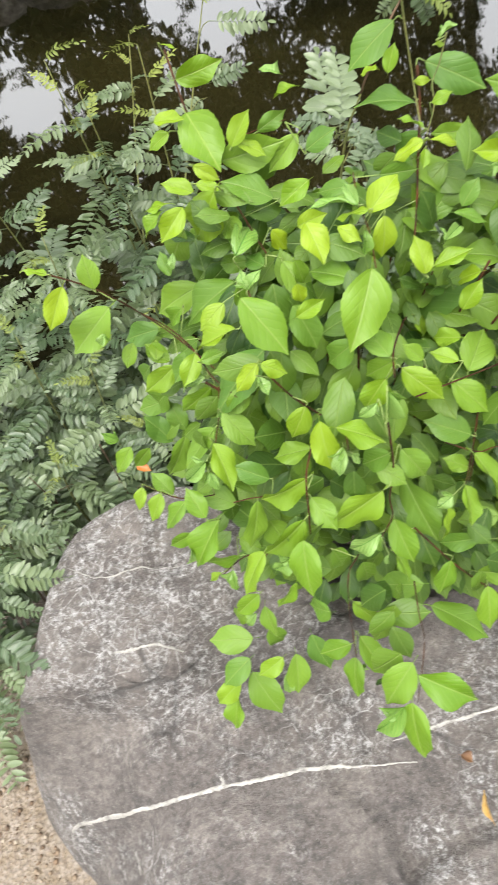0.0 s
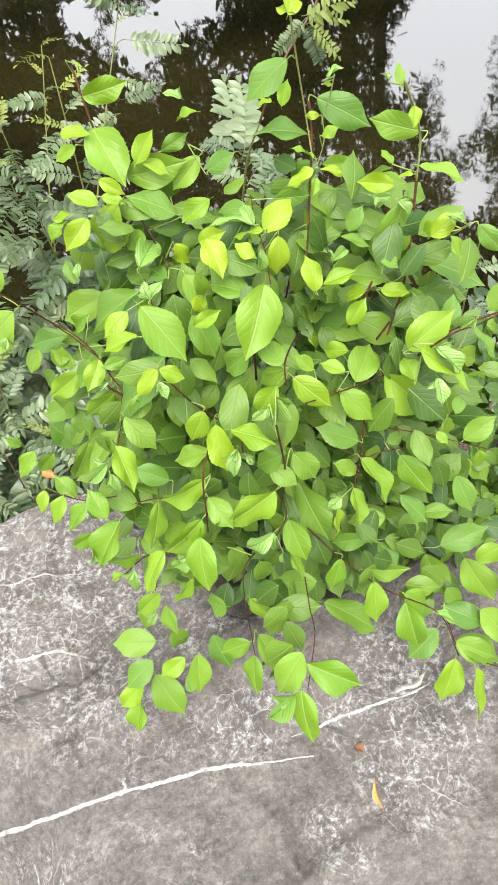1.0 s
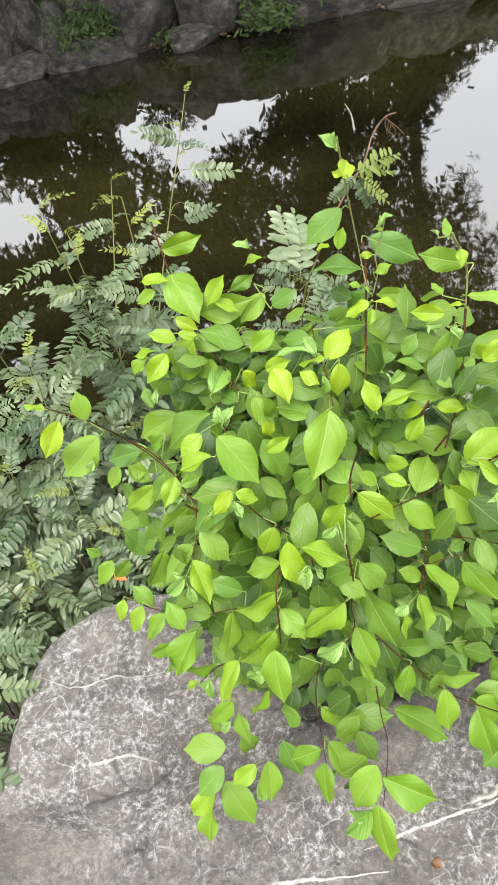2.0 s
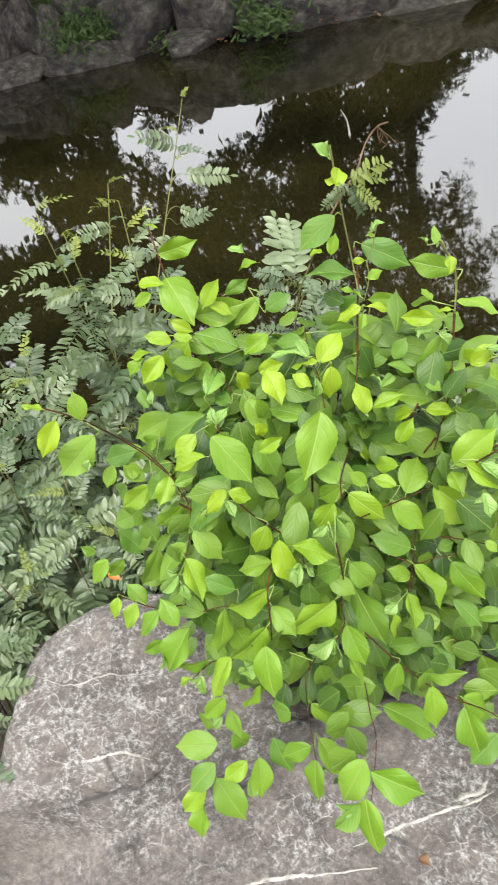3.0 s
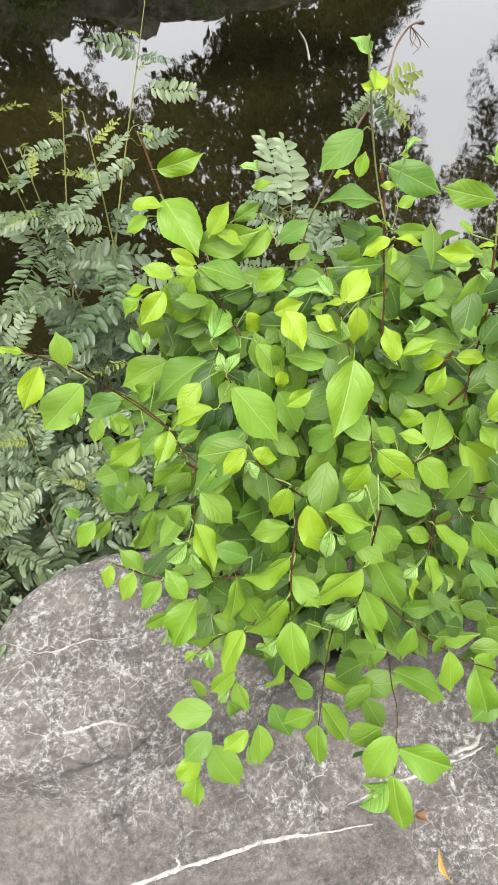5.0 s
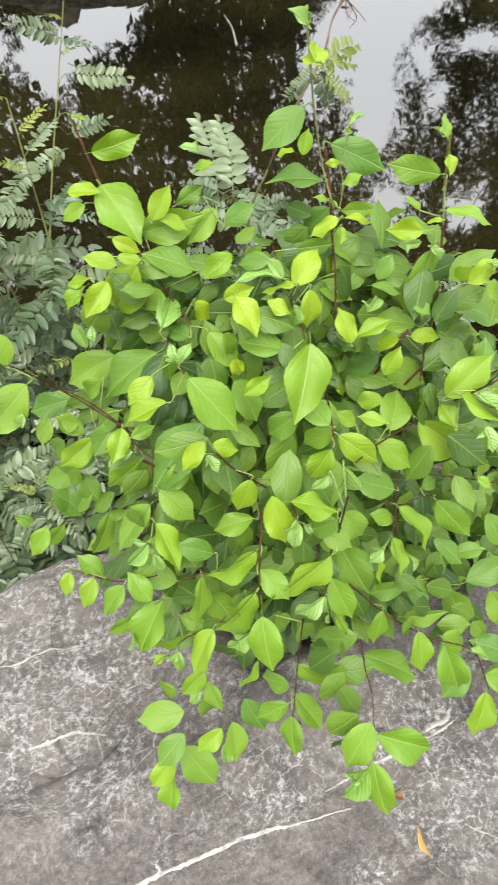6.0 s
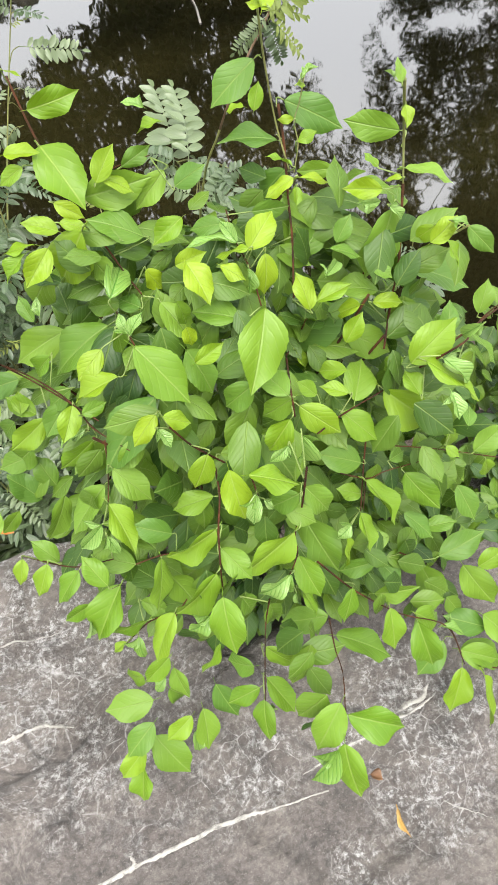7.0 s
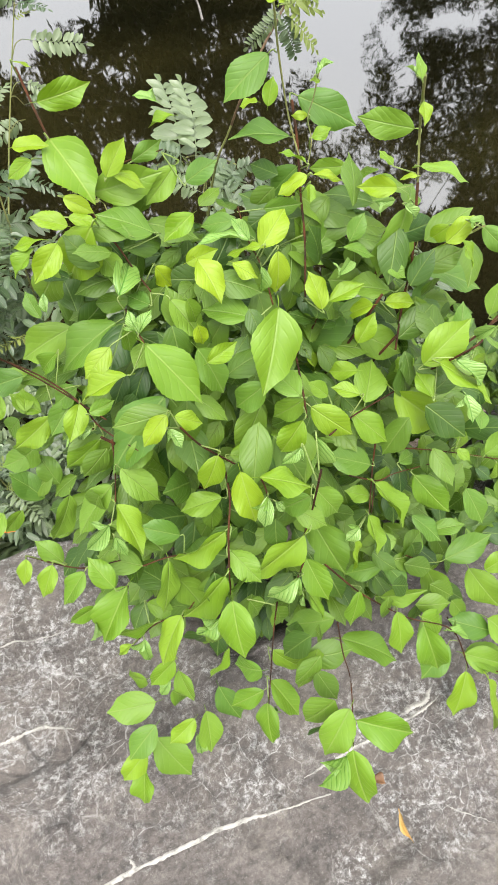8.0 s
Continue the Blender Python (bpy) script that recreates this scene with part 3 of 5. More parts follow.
twig(0.0010, [(0.044, 0.464, 1.061), (0.064, 0.467, 1.012), (0.096, 0.450, 0.973), (0.103, 0.414, 0.992), (0.098, 0.386, 0.996)])
twig(0.0011, [(0.233, 0.557, 0.976), (0.181, 0.460, 1.042), (0.171, 0.434, 1.028)])
twig(0.0010, [(0.273, 0.563, 1.034), (0.262, 0.577, 0.976), (0.233, 0.557, 0.976)])
twig(0.0010, [(0.127, 0.342, 1.084), (0.142, 0.371, 0.956), (0.139, 0.379, 0.879), (0.139, 0.372, 0.846), (0.119, 0.358, 0.829)])
twig(0.0010, [(0.079, 0.449, 0.981), (0.062, 0.402, 1.003), (0.045, 0.374, 0.990), (0.037, 0.366, 0.920), (0.028, 0.350, 0.888), (0.009, 0.336, 0.891)])
twig(0.0008, [(0.082, 0.342, 0.836), (0.055, 0.304, 0.850), (0.048, 0.308, 0.561)])
twig(0.0008, [(0.131, 0.288, 0.833), (0.127, 0.264, 0.791), (0.122, 0.236, 0.766), (0.088, 0.178, 0.753)])
twig(0.0010, [(0.167, 0.368, 0.801), (0.212, 0.338, 0.717), (0.242, 0.292, 0.709), (0.269, 0.282, 0.674), (0.352, 0.263, 0.561), (0.385, 0.221, 0.439)])
twig(0.0008, [(0.231, 0.422, 0.887), (0.272, 0.414, 0.854), (0.297, 0.411, 0.856), (0.357, 0.388, 0.873)])
twig(0.0011, [(0.528, 0.497, 0.962), (0.382, 0.434, 1.030), (0.361, 0.456, 0.979), (0.327, 0.471, 0.942), (0.251, 0.454, 0.959), (0.186, 0.412, 1.013)])
twig(0.0011, [(0.283, 0.444, 0.908), (0.273, 0.428, 0.859), (0.246, 0.390, 0.828)])
twig(0.0008, [(0.298, 0.432, 0.888), (0.350, 0.394, 0.889), (0.425, 0.346, 0.873)])
twig(0.0008, [(0.056, 0.579, 1.070), (0.060, 0.644, 1.065)])
twig(0.0008, [(0.200, 0.555, 1.076), (0.208, 0.593, 1.097), (0.210, 0.630, 1.111), (0.218, 0.666, 1.127)])
twig(0.0008, [(-0.013, 0.544, 0.986), (-0.023, 0.521, 0.966), (-0.039, 0.484, 0.958)])
twig(0.0008, [(-0.024, 0.368, 0.870), (-0.053, 0.381, 0.853), (-0.088, 0.387, 0.814)])
twig(0.0008, [(-0.041, 0.420, 0.919), (-0.015, 0.416, 0.920), (0.015, 0.405, 0.923)])
twig(0.0008, [(-0.064, 0.416, 0.900), (-0.098, 0.424, 0.874), (-0.116, 0.428, 0.854)])
twig(0.0008, [(0.316, 0.366, 0.678), (0.380, 0.362, 0.585)])
twig(0.0008, [(0.268, 0.414, 0.854), (0.250, 0.390, 0.826)])
twig(0.0008, [(-0.161, 0.552, 0.829), (-0.104, 0.463, 0.900), (-0.060, 0.434, 0.927)])
twig(0.0008, [(-0.055, 0.354, 0.807), (-0.036, 0.363, 0.854), (-0.007, 0.370, 0.885)])
twig(0.0010, [(-0.191, 0.714, 1.117), (-0.120, 0.698, 1.064), (-0.068, 0.716, 0.964), (-0.034, 0.625, 0.988), (-0.011, 0.552, 1.011)])
twig(0.0011, [(0.354, 0.453, 0.980), (0.371, 0.412, 1.051), (0.457, 0.474, 0.977), (0.537, 0.512, 0.944), (0.559, 0.496, 0.973)])
twig(0.0010, [(0.385, 0.297, 0.497), (0.377, 0.259, 0.500), (0.392, 0.224, 0.439), (0.430, 0.191, 0.430), (0.464, 0.160, 0.446)])
twig(0.0011, [(0.297, 0.732, 1.341), (0.303, 0.731, 1.292), (0.312, 0.736, 1.238), (0.317, 0.722, 1.176), (0.305, 0.671, 1.145)], GREEN_TWIG)
place_leaves(young_leaf, [
    (0.292, 0.688, 1.313, 129, 36, 0.021, 0.80), (0.285, 0.686, 1.312, 43, 46, 0.028, 0.88),
    (0.054, 0.844, 1.258, -23, -14, 0.019, 0.38), (0.056, 0.785, 1.240, -22, 11, 0.057, 0.41),
    (0.385, 0.575, 1.240, -120, -50, 0.019, 1.10), (0.330, 0.694, 1.227, -18, 14, 0.011, 0.67),
    (0.265, 0.696, 1.221, 144, 18, 0.019, 0.71), (0.179, 0.723, 1.219, 155, -16, 0.030, 0.50),
    (0.277, 0.696, 1.213, 54, 44, 0.023, 0.71), (0.017, 0.785, 1.203, -31, 5, 0.039, 0.53),
    (0.057, 0.784, 1.201, -77, -44, 0.067, 0.73), (0.322, 0.686, 1.195, 159, 7, 0.018, 0.28),
])
place_leaves(young_leaf, [
    (0.030, 0.768, 1.193, 168, -24, 0.032, 0.58), (0.100, 0.724, 1.180, -30, -21, 0.038, 0.45),
    (0.317, 0.669, 1.179, -21, 13, 0.019, 0.93), (0.093, 0.720, 1.178, 25, 38, 0.037, 0.66),
    (0.044, 0.731, 1.165, -38, -26, 0.035, 0.44), (0.300, 0.652, 1.163, 134, 24, 0.032, 0.43),
    (0.380, 0.600, 1.162, 113, 35, 0.021, 0.53), (0.004, 0.679, 1.160, 152, -12, 0.040, 0.37),
    (0.392, 0.571, 1.160, 143, -8, 0.019, 0.45), (0.034, 0.690, 1.158, 149, 15, 0.035, 0.62),
    (0.295, 0.641, 1.156, 164, -23, 0.037, 0.54), (0.301, 0.638, 1.156, -25, -16, 0.037, 0.41),
])
place_leaves(young_leaf, [
    (-0.008, 0.677, 1.155, -175, -35, 0.038, 0.39), (0.040, 0.710, 1.154, -22, -15, 0.030, 0.52),
    (0.016, 0.675, 1.153, -161, -41, 0.038, 0.71), (0.057, 0.687, 1.151, -167, -39, 0.072, 0.69),
    (0.294, 0.633, 1.150, -127, -50, 0.018, 0.71), (0.371, 0.577, 1.150, 158, 7, 0.043, 0.38),
    (0.167, 0.671, 1.136, -180, -33, 0.037, 0.69), (0.140, 0.606, 1.129, -82, -46, 0.042, 0.76),
    (0.378, 0.495, 1.128, 2, 28, 0.030, 0.86), (0.209, 0.592, 1.128, 148, -11, 0.038, 0.40),
    (-0.162, 0.676, 1.127, 157, 25, 0.028, 0.33), (0.171, 0.587, 1.125, -47, -32, 0.029, 0.62),
])
place_leaves(young_leaf, [
    (0.403, 0.519, 1.125, 171, -28, 0.025, 0.94), (-0.147, 0.649, 1.123, -156, -44, 0.055, 0.50),
    (0.086, 0.475, 1.122, -4, 24, 0.033, 0.48), (0.224, 0.583, 1.121, -103, -50, 0.046, 0.61),
    (0.213, 0.601, 1.117, 18, 36, 0.053, 0.59), (0.408, 0.502, 1.115, -70, -42, 0.034, 0.48),
    (0.104, 0.535, 1.111, -74, -44, 0.021, 0.84), (0.136, 0.631, 1.109, -18, 15, 0.034, 0.65),
    (0.036, 0.444, 1.107, -29, -20, 0.029, 0.61), (0.110, 0.661, 1.094, -50, -34, 0.029, 1.01),
    (0.035, 0.468, 1.084, -173, -37, 0.040, 0.48), (0.262, 0.536, 1.069, -14, 19, 0.043, 0.37),
])
place_leaves(young_leaf, [
    (0.252, 0.532, 1.065, 95, 41, 0.037, 0.69), (0.154, 0.412, 1.061, -160, -42, 0.045, 0.60),
    (0.310, 0.516, 1.057, 145, -10, 0.031, 0.73), (0.087, 0.379, 1.054, -28, -19, 0.053, 0.39),
    (0.026, 0.610, 1.054, -172, -37, 0.037, 0.69), (0.076, 0.399, 1.046, -98, -49, 0.057, 0.49),
    (0.029, 0.575, 1.040, 163, -22, 0.062, 0.41), (0.340, 0.531, 1.035, -19, -11, 0.035, 0.61),
    (0.185, 0.445, 1.027, -48, -32, 0.060, 0.49), (0.341, 0.427, 1.027, -44, -29, 0.080, 0.28),
    (0.071, 0.440, 1.025, -144, -47, 0.045, 0.59), (0.283, 0.501, 1.023, 29, 40, 0.033, 0.68),
])
place_leaves(grown_leaf, [
    (0.038, 0.497, 1.151, -60, -39, 0.073, 0.57), (0.177, 0.500, 1.129, -134, -49, 0.079, 0.62),
    (-0.024, 0.567, 1.016, -13, 19, 0.029, 0.60), (-0.026, 0.675, 1.013, 177, -30, 0.038, 0.62),
    (0.217, 0.460, 1.010, 130, 27, 0.024, 1.05), (0.338, 0.446, 1.007, 12, 33, 0.059, 0.69),
    (-0.028, 0.598, 1.002, -140, -47, 0.036, 0.73), (0.276, 0.485, 0.995, 152, 13, 0.031, 0.75),
    (0.258, 0.454, 0.994, 139, 21, 0.033, 0.59), (-0.040, 0.460, 0.991, -80, -45, 0.060, 0.47),
    (0.093, 0.462, 0.982, -18, -12, 0.052, 0.58), (-0.106, 0.678, 0.981, -146, -49, 0.029, 0.76),
])
place_leaves(grown_leaf, [
    (0.335, 0.417, 0.981, 79, 44, 0.031, 1.04), (0.249, 0.556, 0.979, -54, -35, 0.030, 0.86),
    (0.049, 0.390, 0.964, 175, -30, 0.068, 0.44), (-0.023, 0.571, 0.961, 179, -32, 0.058, 0.33),
    (0.021, 0.321, 0.959, -110, -49, 0.068, 0.42), (0.254, 0.459, 0.957, -52, -34, 0.060, 0.57),
    (0.320, 0.464, 0.954, -49, -32, 0.091, 0.38), (0.123, 0.352, 0.950, -178, -34, 0.079, 0.50),
    (-0.063, 0.659, 0.933, -178, -33, 0.065, 0.50), (-0.001, 0.290, 0.932, -154, -43, 0.038, 0.39),
    (0.031, 0.360, 0.930, -169, -38, 0.071, 0.44), (-0.077, 0.407, 0.927, 113, 35, 0.041, 0.59),
])
place_leaves(grown_leaf, [
    (0.348, 0.370, 0.926, -64, -39, 0.017, 1.10), (-0.088, 0.689, 0.926, 59, 51, 0.028, 1.10),
    (-0.071, 0.687, 0.916, 131, 27, 0.045, 0.58), (-0.099, 0.447, 0.915, -164, -39, 0.049, 0.41),
    (-0.064, 0.412, 0.907, -155, -42, 0.076, 0.41), (-0.129, 0.483, 0.897, -146, -45, 0.044, 0.44),
    (-0.102, 0.418, 0.885, 173, -28, 0.041, 0.43), (0.404, 0.348, 0.882, -65, -39, 0.030, 0.71),
    (-0.025, 0.363, 0.882, -156, -42, 0.066, 0.38), (-0.156, 0.518, 0.876, -132, -47, 0.035, 0.50),
    (-0.056, 0.375, 0.870, 164, -22, 0.055, 0.30), (0.263, 0.406, 0.867, -64, -39, 0.076, 0.43),
])
place_leaves(grown_leaf, [
    (0.315, 0.392, 0.863, -63, -39, 0.072, 0.46), (-0.165, 0.608, 0.856, -160, -41, 0.051, 0.53),
    (-0.087, 0.378, 0.836, 176, -29, 0.021, 0.38), (0.244, 0.385, 0.834, -93, -47, 0.056, 0.42),
    (0.143, 0.373, 0.833, -84, -46, 0.064, 0.53), (0.213, 0.371, 0.822, -108, -49, 0.046, 0.41),
    (0.094, 0.189, 0.820, -37, -23, 0.072, 0.51), (-0.148, 0.635, 0.807, -172, -36, 0.043, 0.51),
    (-0.051, 0.349, 0.804, -174, -35, 0.046, 0.55), (0.078, 0.168, 0.801, -105, -47, 0.074, 0.38),
    (0.134, 0.354, 0.782, -69, -41, 0.048, 0.38), (0.061, 0.316, 0.761, -54, -34, 0.051, 0.50),
])
place_leaves(grown_leaf, [
    (0.476, 0.336, 0.746, -71, -49, 0.055, 0.65), (0.205, 0.332, 0.744, -135, -47, 0.053, 0.54),
    (0.235, 0.287, 0.734, -106, -48, 0.066, 0.52), (0.292, 0.285, 0.647, -42, -27, 0.060, 0.62),
    (0.288, 0.273, 0.646, -91, -46, 0.083, 0.45), (0.426, 0.299, 0.635, 6, 30, 0.042, 0.83),
    (0.460, 0.278, 0.605, -45, -37, 0.055, 0.69), (-0.057, 0.330, 0.603, -173, -35, 0.046, 0.63),
    (0.063, 0.325, 0.597, -71, -41, 0.075, 0.42), (0.047, 0.318, 0.596, 170, -26, 0.057, 0.55),
    (0.048, 0.308, 0.560, -119, -48, 0.072, 0.35), (-0.139, 0.346, 0.518, -163, -38, 0.064, 0.53),
])
place_leaves(grown_leaf, [
    (-0.153, 0.332, 0.489, -127, -47, 0.066, 0.36), (0.395, 0.186, 0.460, -102, -47, 0.103, 0.36),
    (0.378, 0.216, 0.443, -128, -47, 0.089, 0.52),
])
place_leaves(mature_leaf, [
    (0.343, 0.536, 1.287, 74, 44, 0.022, 0.49), (0.302, 0.738, 1.245, 178, -31, 0.066, 0.58),
    (0.338, 0.734, 1.192, -33, -22, 0.076, 0.33), (0.130, 0.741, 1.174, -6, 23, 0.039, 0.26),
    (0.439, 0.641, 1.167, 151, 12, 0.065, 0.26), (0.174, 0.726, 1.163, -172, -37, 0.053, 0.48),
    (0.319, 0.717, 1.157, 153, 11, 0.072, 0.47), (0.409, 0.588, 1.157, -26, -16, 0.061, 0.31),
    (0.079, 0.745, 1.151, -23, 11, 0.079, 0.36), (0.178, 0.709, 1.150, -10, 20, 0.034, 0.76),
    (0.354, 0.649, 1.144, 144, -8, 0.043, 0.43), (0.377, 0.562, 1.132, -127, -49, 0.077, 0.64),
])
place_leaves(mature_leaf, [
    (0.288, 0.655, 1.130, -39, -26, 0.068, 0.60), (0.320, 0.702, 1.127, 173, -29, 0.047, 0.67),
    (0.210, 0.655, 1.121, 147, -11, 0.041, 0.55), (0.248, 0.657, 1.121, -29, 7, 0.043, 0.46),
    (0.125, 0.693, 1.113, 147, 16, 0.054, 0.70), (0.300, 0.569, 1.105, -26, -17, 0.039, 0.39),
    (0.312, 0.574, 1.105, 30, 40, 0.027, 0.92), (0.092, 0.513, 1.104, -63, -40, 0.055, 0.62),
    (0.408, 0.593, 1.103, 32, 40, 0.036, 1.04), (0.464, 0.526, 1.097, -54, -34, 0.045, 0.35),
    (0.119, 0.598, 1.090, -64, -41, 0.029, 0.76), (0.341, 0.541, 1.083, -53, -34, 0.022, 1.02),
])
place_leaves(mature_leaf, [
    (0.171, 0.548, 1.079, 139, 21, 0.053, 0.65), (0.264, 0.635, 1.077, -43, -29, 0.040, 0.76),
    (0.140, 0.461, 1.074, 174, -30, 0.047, 0.62), (-0.122, 0.693, 1.073, 90, 53, 0.036, 1.09),
    (0.288, 0.615, 1.068, 14, 34, 0.052, 0.59), (0.049, 0.616, 1.068, -85, -47, 0.028, 0.91),
    (0.111, 0.632, 1.067, -68, -42, 0.052, 0.63), (0.088, 0.639, 1.065, 129, 28, 0.030, 0.99),
    (-0.110, 0.661, 1.064, -172, -34, 0.083, 0.56), (0.173, 0.448, 1.049, 103, 39, 0.039, 0.85),
    (0.051, 0.519, 1.048, -174, -36, 0.106, 0.47), (0.077, 0.681, 1.046, 149, -12, 0.049, 0.42),
])
place_leaves(mature_leaf, [
    (-0.026, 0.705, 1.045, 101, 39, 0.035, 0.48), (0.179, 0.448, 1.041, 170, -28, 0.044, 0.61),
    (0.050, 0.661, 1.037, 170, -27, 0.096, 0.49), (0.358, 0.544, 1.035, 146, 16, 0.058, 0.59),
    (0.021, 0.502, 1.017, -165, -40, 0.045, 0.54), (0.432, 0.582, 1.016, -30, -19, 0.093, 0.51),
    (0.090, 0.512, 1.015, -105, -50, 0.046, 0.75), (0.398, 0.458, 1.011, 51, 44, 0.040, 0.59),
    (0.431, 0.449, 1.006, -57, -36, 0.052, 0.46), (0.006, 0.723, 1.000, 166, -23, 0.085, 0.47),
    (0.139, 0.369, 0.991, 169, -27, 0.043, 0.62), (-0.019, 0.503, 0.986, -56, -37, 0.056, 0.55),
])
place_leaves(mature_leaf, [
    (0.352, 0.473, 0.984, 171, -29, 0.030, 0.92), (0.411, 0.438, 0.982, -25, -15, 0.035, 0.80),
    (0.398, 0.533, 0.978, -29, 8, 0.026, 0.83), (-0.020, 0.648, 0.975, 170, -26, 0.046, 0.60),
    (0.362, 0.360, 0.967, 31, 40, 0.024, 0.67), (0.417, 0.562, 0.965, -5, 24, 0.057, 0.93),
    (0.502, 0.504, 0.959, 51, 43, 0.037, 0.73), (0.254, 0.585, 0.958, -4, 25, 0.076, 0.87),
    (-0.034, 0.508, 0.957, -170, -37, 0.073, 0.40), (0.067, 0.433, 0.955, 159, -20, 0.052, 0.49),
    (0.162, 0.393, 0.953, -55, -35, 0.052, 0.61), (-0.028, 0.654, 0.952, -167, -39, 0.044, 0.73),
])
place_leaves(mature_leaf, [
    (0.280, 0.468, 0.951, 29, 40, 0.054, 0.77), (0.046, 0.375, 0.948, -64, -39, 0.044, 0.62),
    (0.009, 0.423, 0.938, 147, 16, 0.038, 0.70), (-0.099, 0.677, 0.930, -179, -28, 0.038, 0.71),
    (-0.072, 0.746, 0.930, 163, -10, 0.063, 0.57), (-0.013, 0.413, 0.916, -122, -49, 0.062, 0.46),
    (0.378, 0.351, 0.916, 8, 31, 0.042, 0.66), (0.379, 0.393, 0.913, -87, -46, 0.032, 0.77),
    (0.341, 0.465, 0.912, -124, -49, 0.049, 0.45), (0.132, 0.527, 0.910, -23, 12, 0.048, 0.45),
    (-0.060, 0.767, 0.908, 158, -17, 0.056, 0.57), (-0.040, 0.434, 0.892, 145, 18, 0.046, 0.64),
])
place_leaves(mature_leaf, [
    (-0.081, 0.571, 0.884, -145, -45, 0.067, 0.44), (0.269, 0.426, 0.878, 149, 14, 0.053, 0.69),
    (0.306, 0.415, 0.870, -11, 20, 0.024, 1.10), (0.025, 0.272, 0.867, 155, -16, 0.038, 0.81),
    (-0.120, 0.504, 0.856, 120, 32, 0.039, 0.62), (-0.052, 0.411, 0.847, -41, -28, 0.029, 0.92),
    (-0.095, 0.700, 0.842, 174, -21, 0.054, 0.80), (0.055, 0.356, 0.841, -64, -39, 0.036, 0.75),
    (0.177, 0.420, 0.838, -77, -44, 0.098, 0.33), (0.261, 0.407, 0.835, 150, 14, 0.031, 0.96),
    (0.093, 0.201, 0.828, -153, -43, 0.069, 0.49), (-0.101, 0.715, 0.811, 162, -21, 0.056, 0.60),
])
place_leaves(mature_leaf, [
    (0.403, 0.372, 0.789, -75, -43, 0.060, 0.53), (0.091, 0.356, 0.778, -80, -44, 0.042, 0.70),
    (0.318, 0.378, 0.777, -51, -32, 0.058, 0.47), (-0.091, 0.678, 0.769, 109, 37, 0.044, 0.77),
    (-0.051, 0.352, 0.756, -92, -46, 0.048, 0.47), (-0.122, 0.689, 0.753, 137, 39, 0.044, 0.88),
    (-0.119, 0.680, 0.749, 124, 30, 0.051, 0.76), (0.253, 0.348, 0.746, 159, -20, 0.054, 0.51),
    (0.295, 0.372, 0.740, 156, -18, 0.050, 0.65), (0.346, 0.360, 0.737, -21, 14, 0.047, 0.43),
    (0.164, 0.326, 0.712, 156, -18, 0.067, 0.55), (0.245, 0.328, 0.685, -28, 8, 0.064, 0.45),
])
place_leaves(mature_leaf, [
    (0.169, 0.310, 0.665, -37, -24, 0.096, 0.43), (0.323, 0.372, 0.662, 2, 28, 0.045, 0.87),
    (0.292, 0.377, 0.651, -62, -38, 0.041, 0.86), (0.391, 0.347, 0.622, -10, 21, 0.080, 0.51),
    (0.430, 0.325, 0.589, -70, -40, 0.096, 0.40), (-0.038, 0.339, 0.573, -108, -48, 0.072, 0.49),
    (-0.097, 0.425, 0.570, 162, -20, 0.043, 0.80), (-0.005, 0.365, 0.559, -82, -44, 0.070, 0.44),
    (-0.070, 0.394, 0.558, -54, -34, 0.043, 0.80), (-0.111, 0.362, 0.555, -172, -35, 0.057, 0.66),
    (-0.098, 0.394, 0.549, 155, -15, 0.061, 0.78), (0.389, 0.372, 0.548, -77, -43, 0.090, 0.48),
])
place_leaves(mature_leaf, [
    (0.433, 0.257, 0.521, -50, -39, 0.096, 0.52), (0.352, 0.255, 0.515, -166, -39, 0.069, 0.60),
    (0.438, 0.242, 0.492, 145, 17, 0.074, 0.58), (-0.121, 0.364, 0.484, -73, -41, 0.094, 0.55),
    (0.385, 0.237, 0.466, -36, -22, 0.077, 0.56), (0.388, 0.239, 0.462, -32, -28, 0.098, 0.47),
    (0.439, 0.181, 0.452, -34, -29, 0.052, 0.65),
])
place_leaves(opening_leaf, [
    (0.283, 0.698, 1.349, 69, 49, 0.016, 0.26), (0.281, 0.695, 1.346, 129, 36, 0.027, 0.44),
    (0.324, 0.523, 1.300, 115, 34, 0.012, 0.24), (0.331, 0.687, 1.236, 2, 28, 0.023, 0.40),
    (0.165, 0.730, 1.235, 145, 17, 0.024, 0.50), (0.392, 0.486, 1.156, -26, -16, 0.018, 0.52),
    (0.340, 0.573, 1.146, -18, -10, 0.027, 0.32), (0.366, 0.555, 1.143, -43, -28, 0.024, 0.51),
    (0.203, 0.608, 1.127, 153, 12, 0.057, 0.33), (0.197, 0.572, 1.120, -112, -50, 0.027, 0.50),
    (0.138, 0.366, 1.099, -92, -48, 0.037, 0.55), (0.276, 0.539, 1.097, 12, 33, 0.027, 0.52),
])
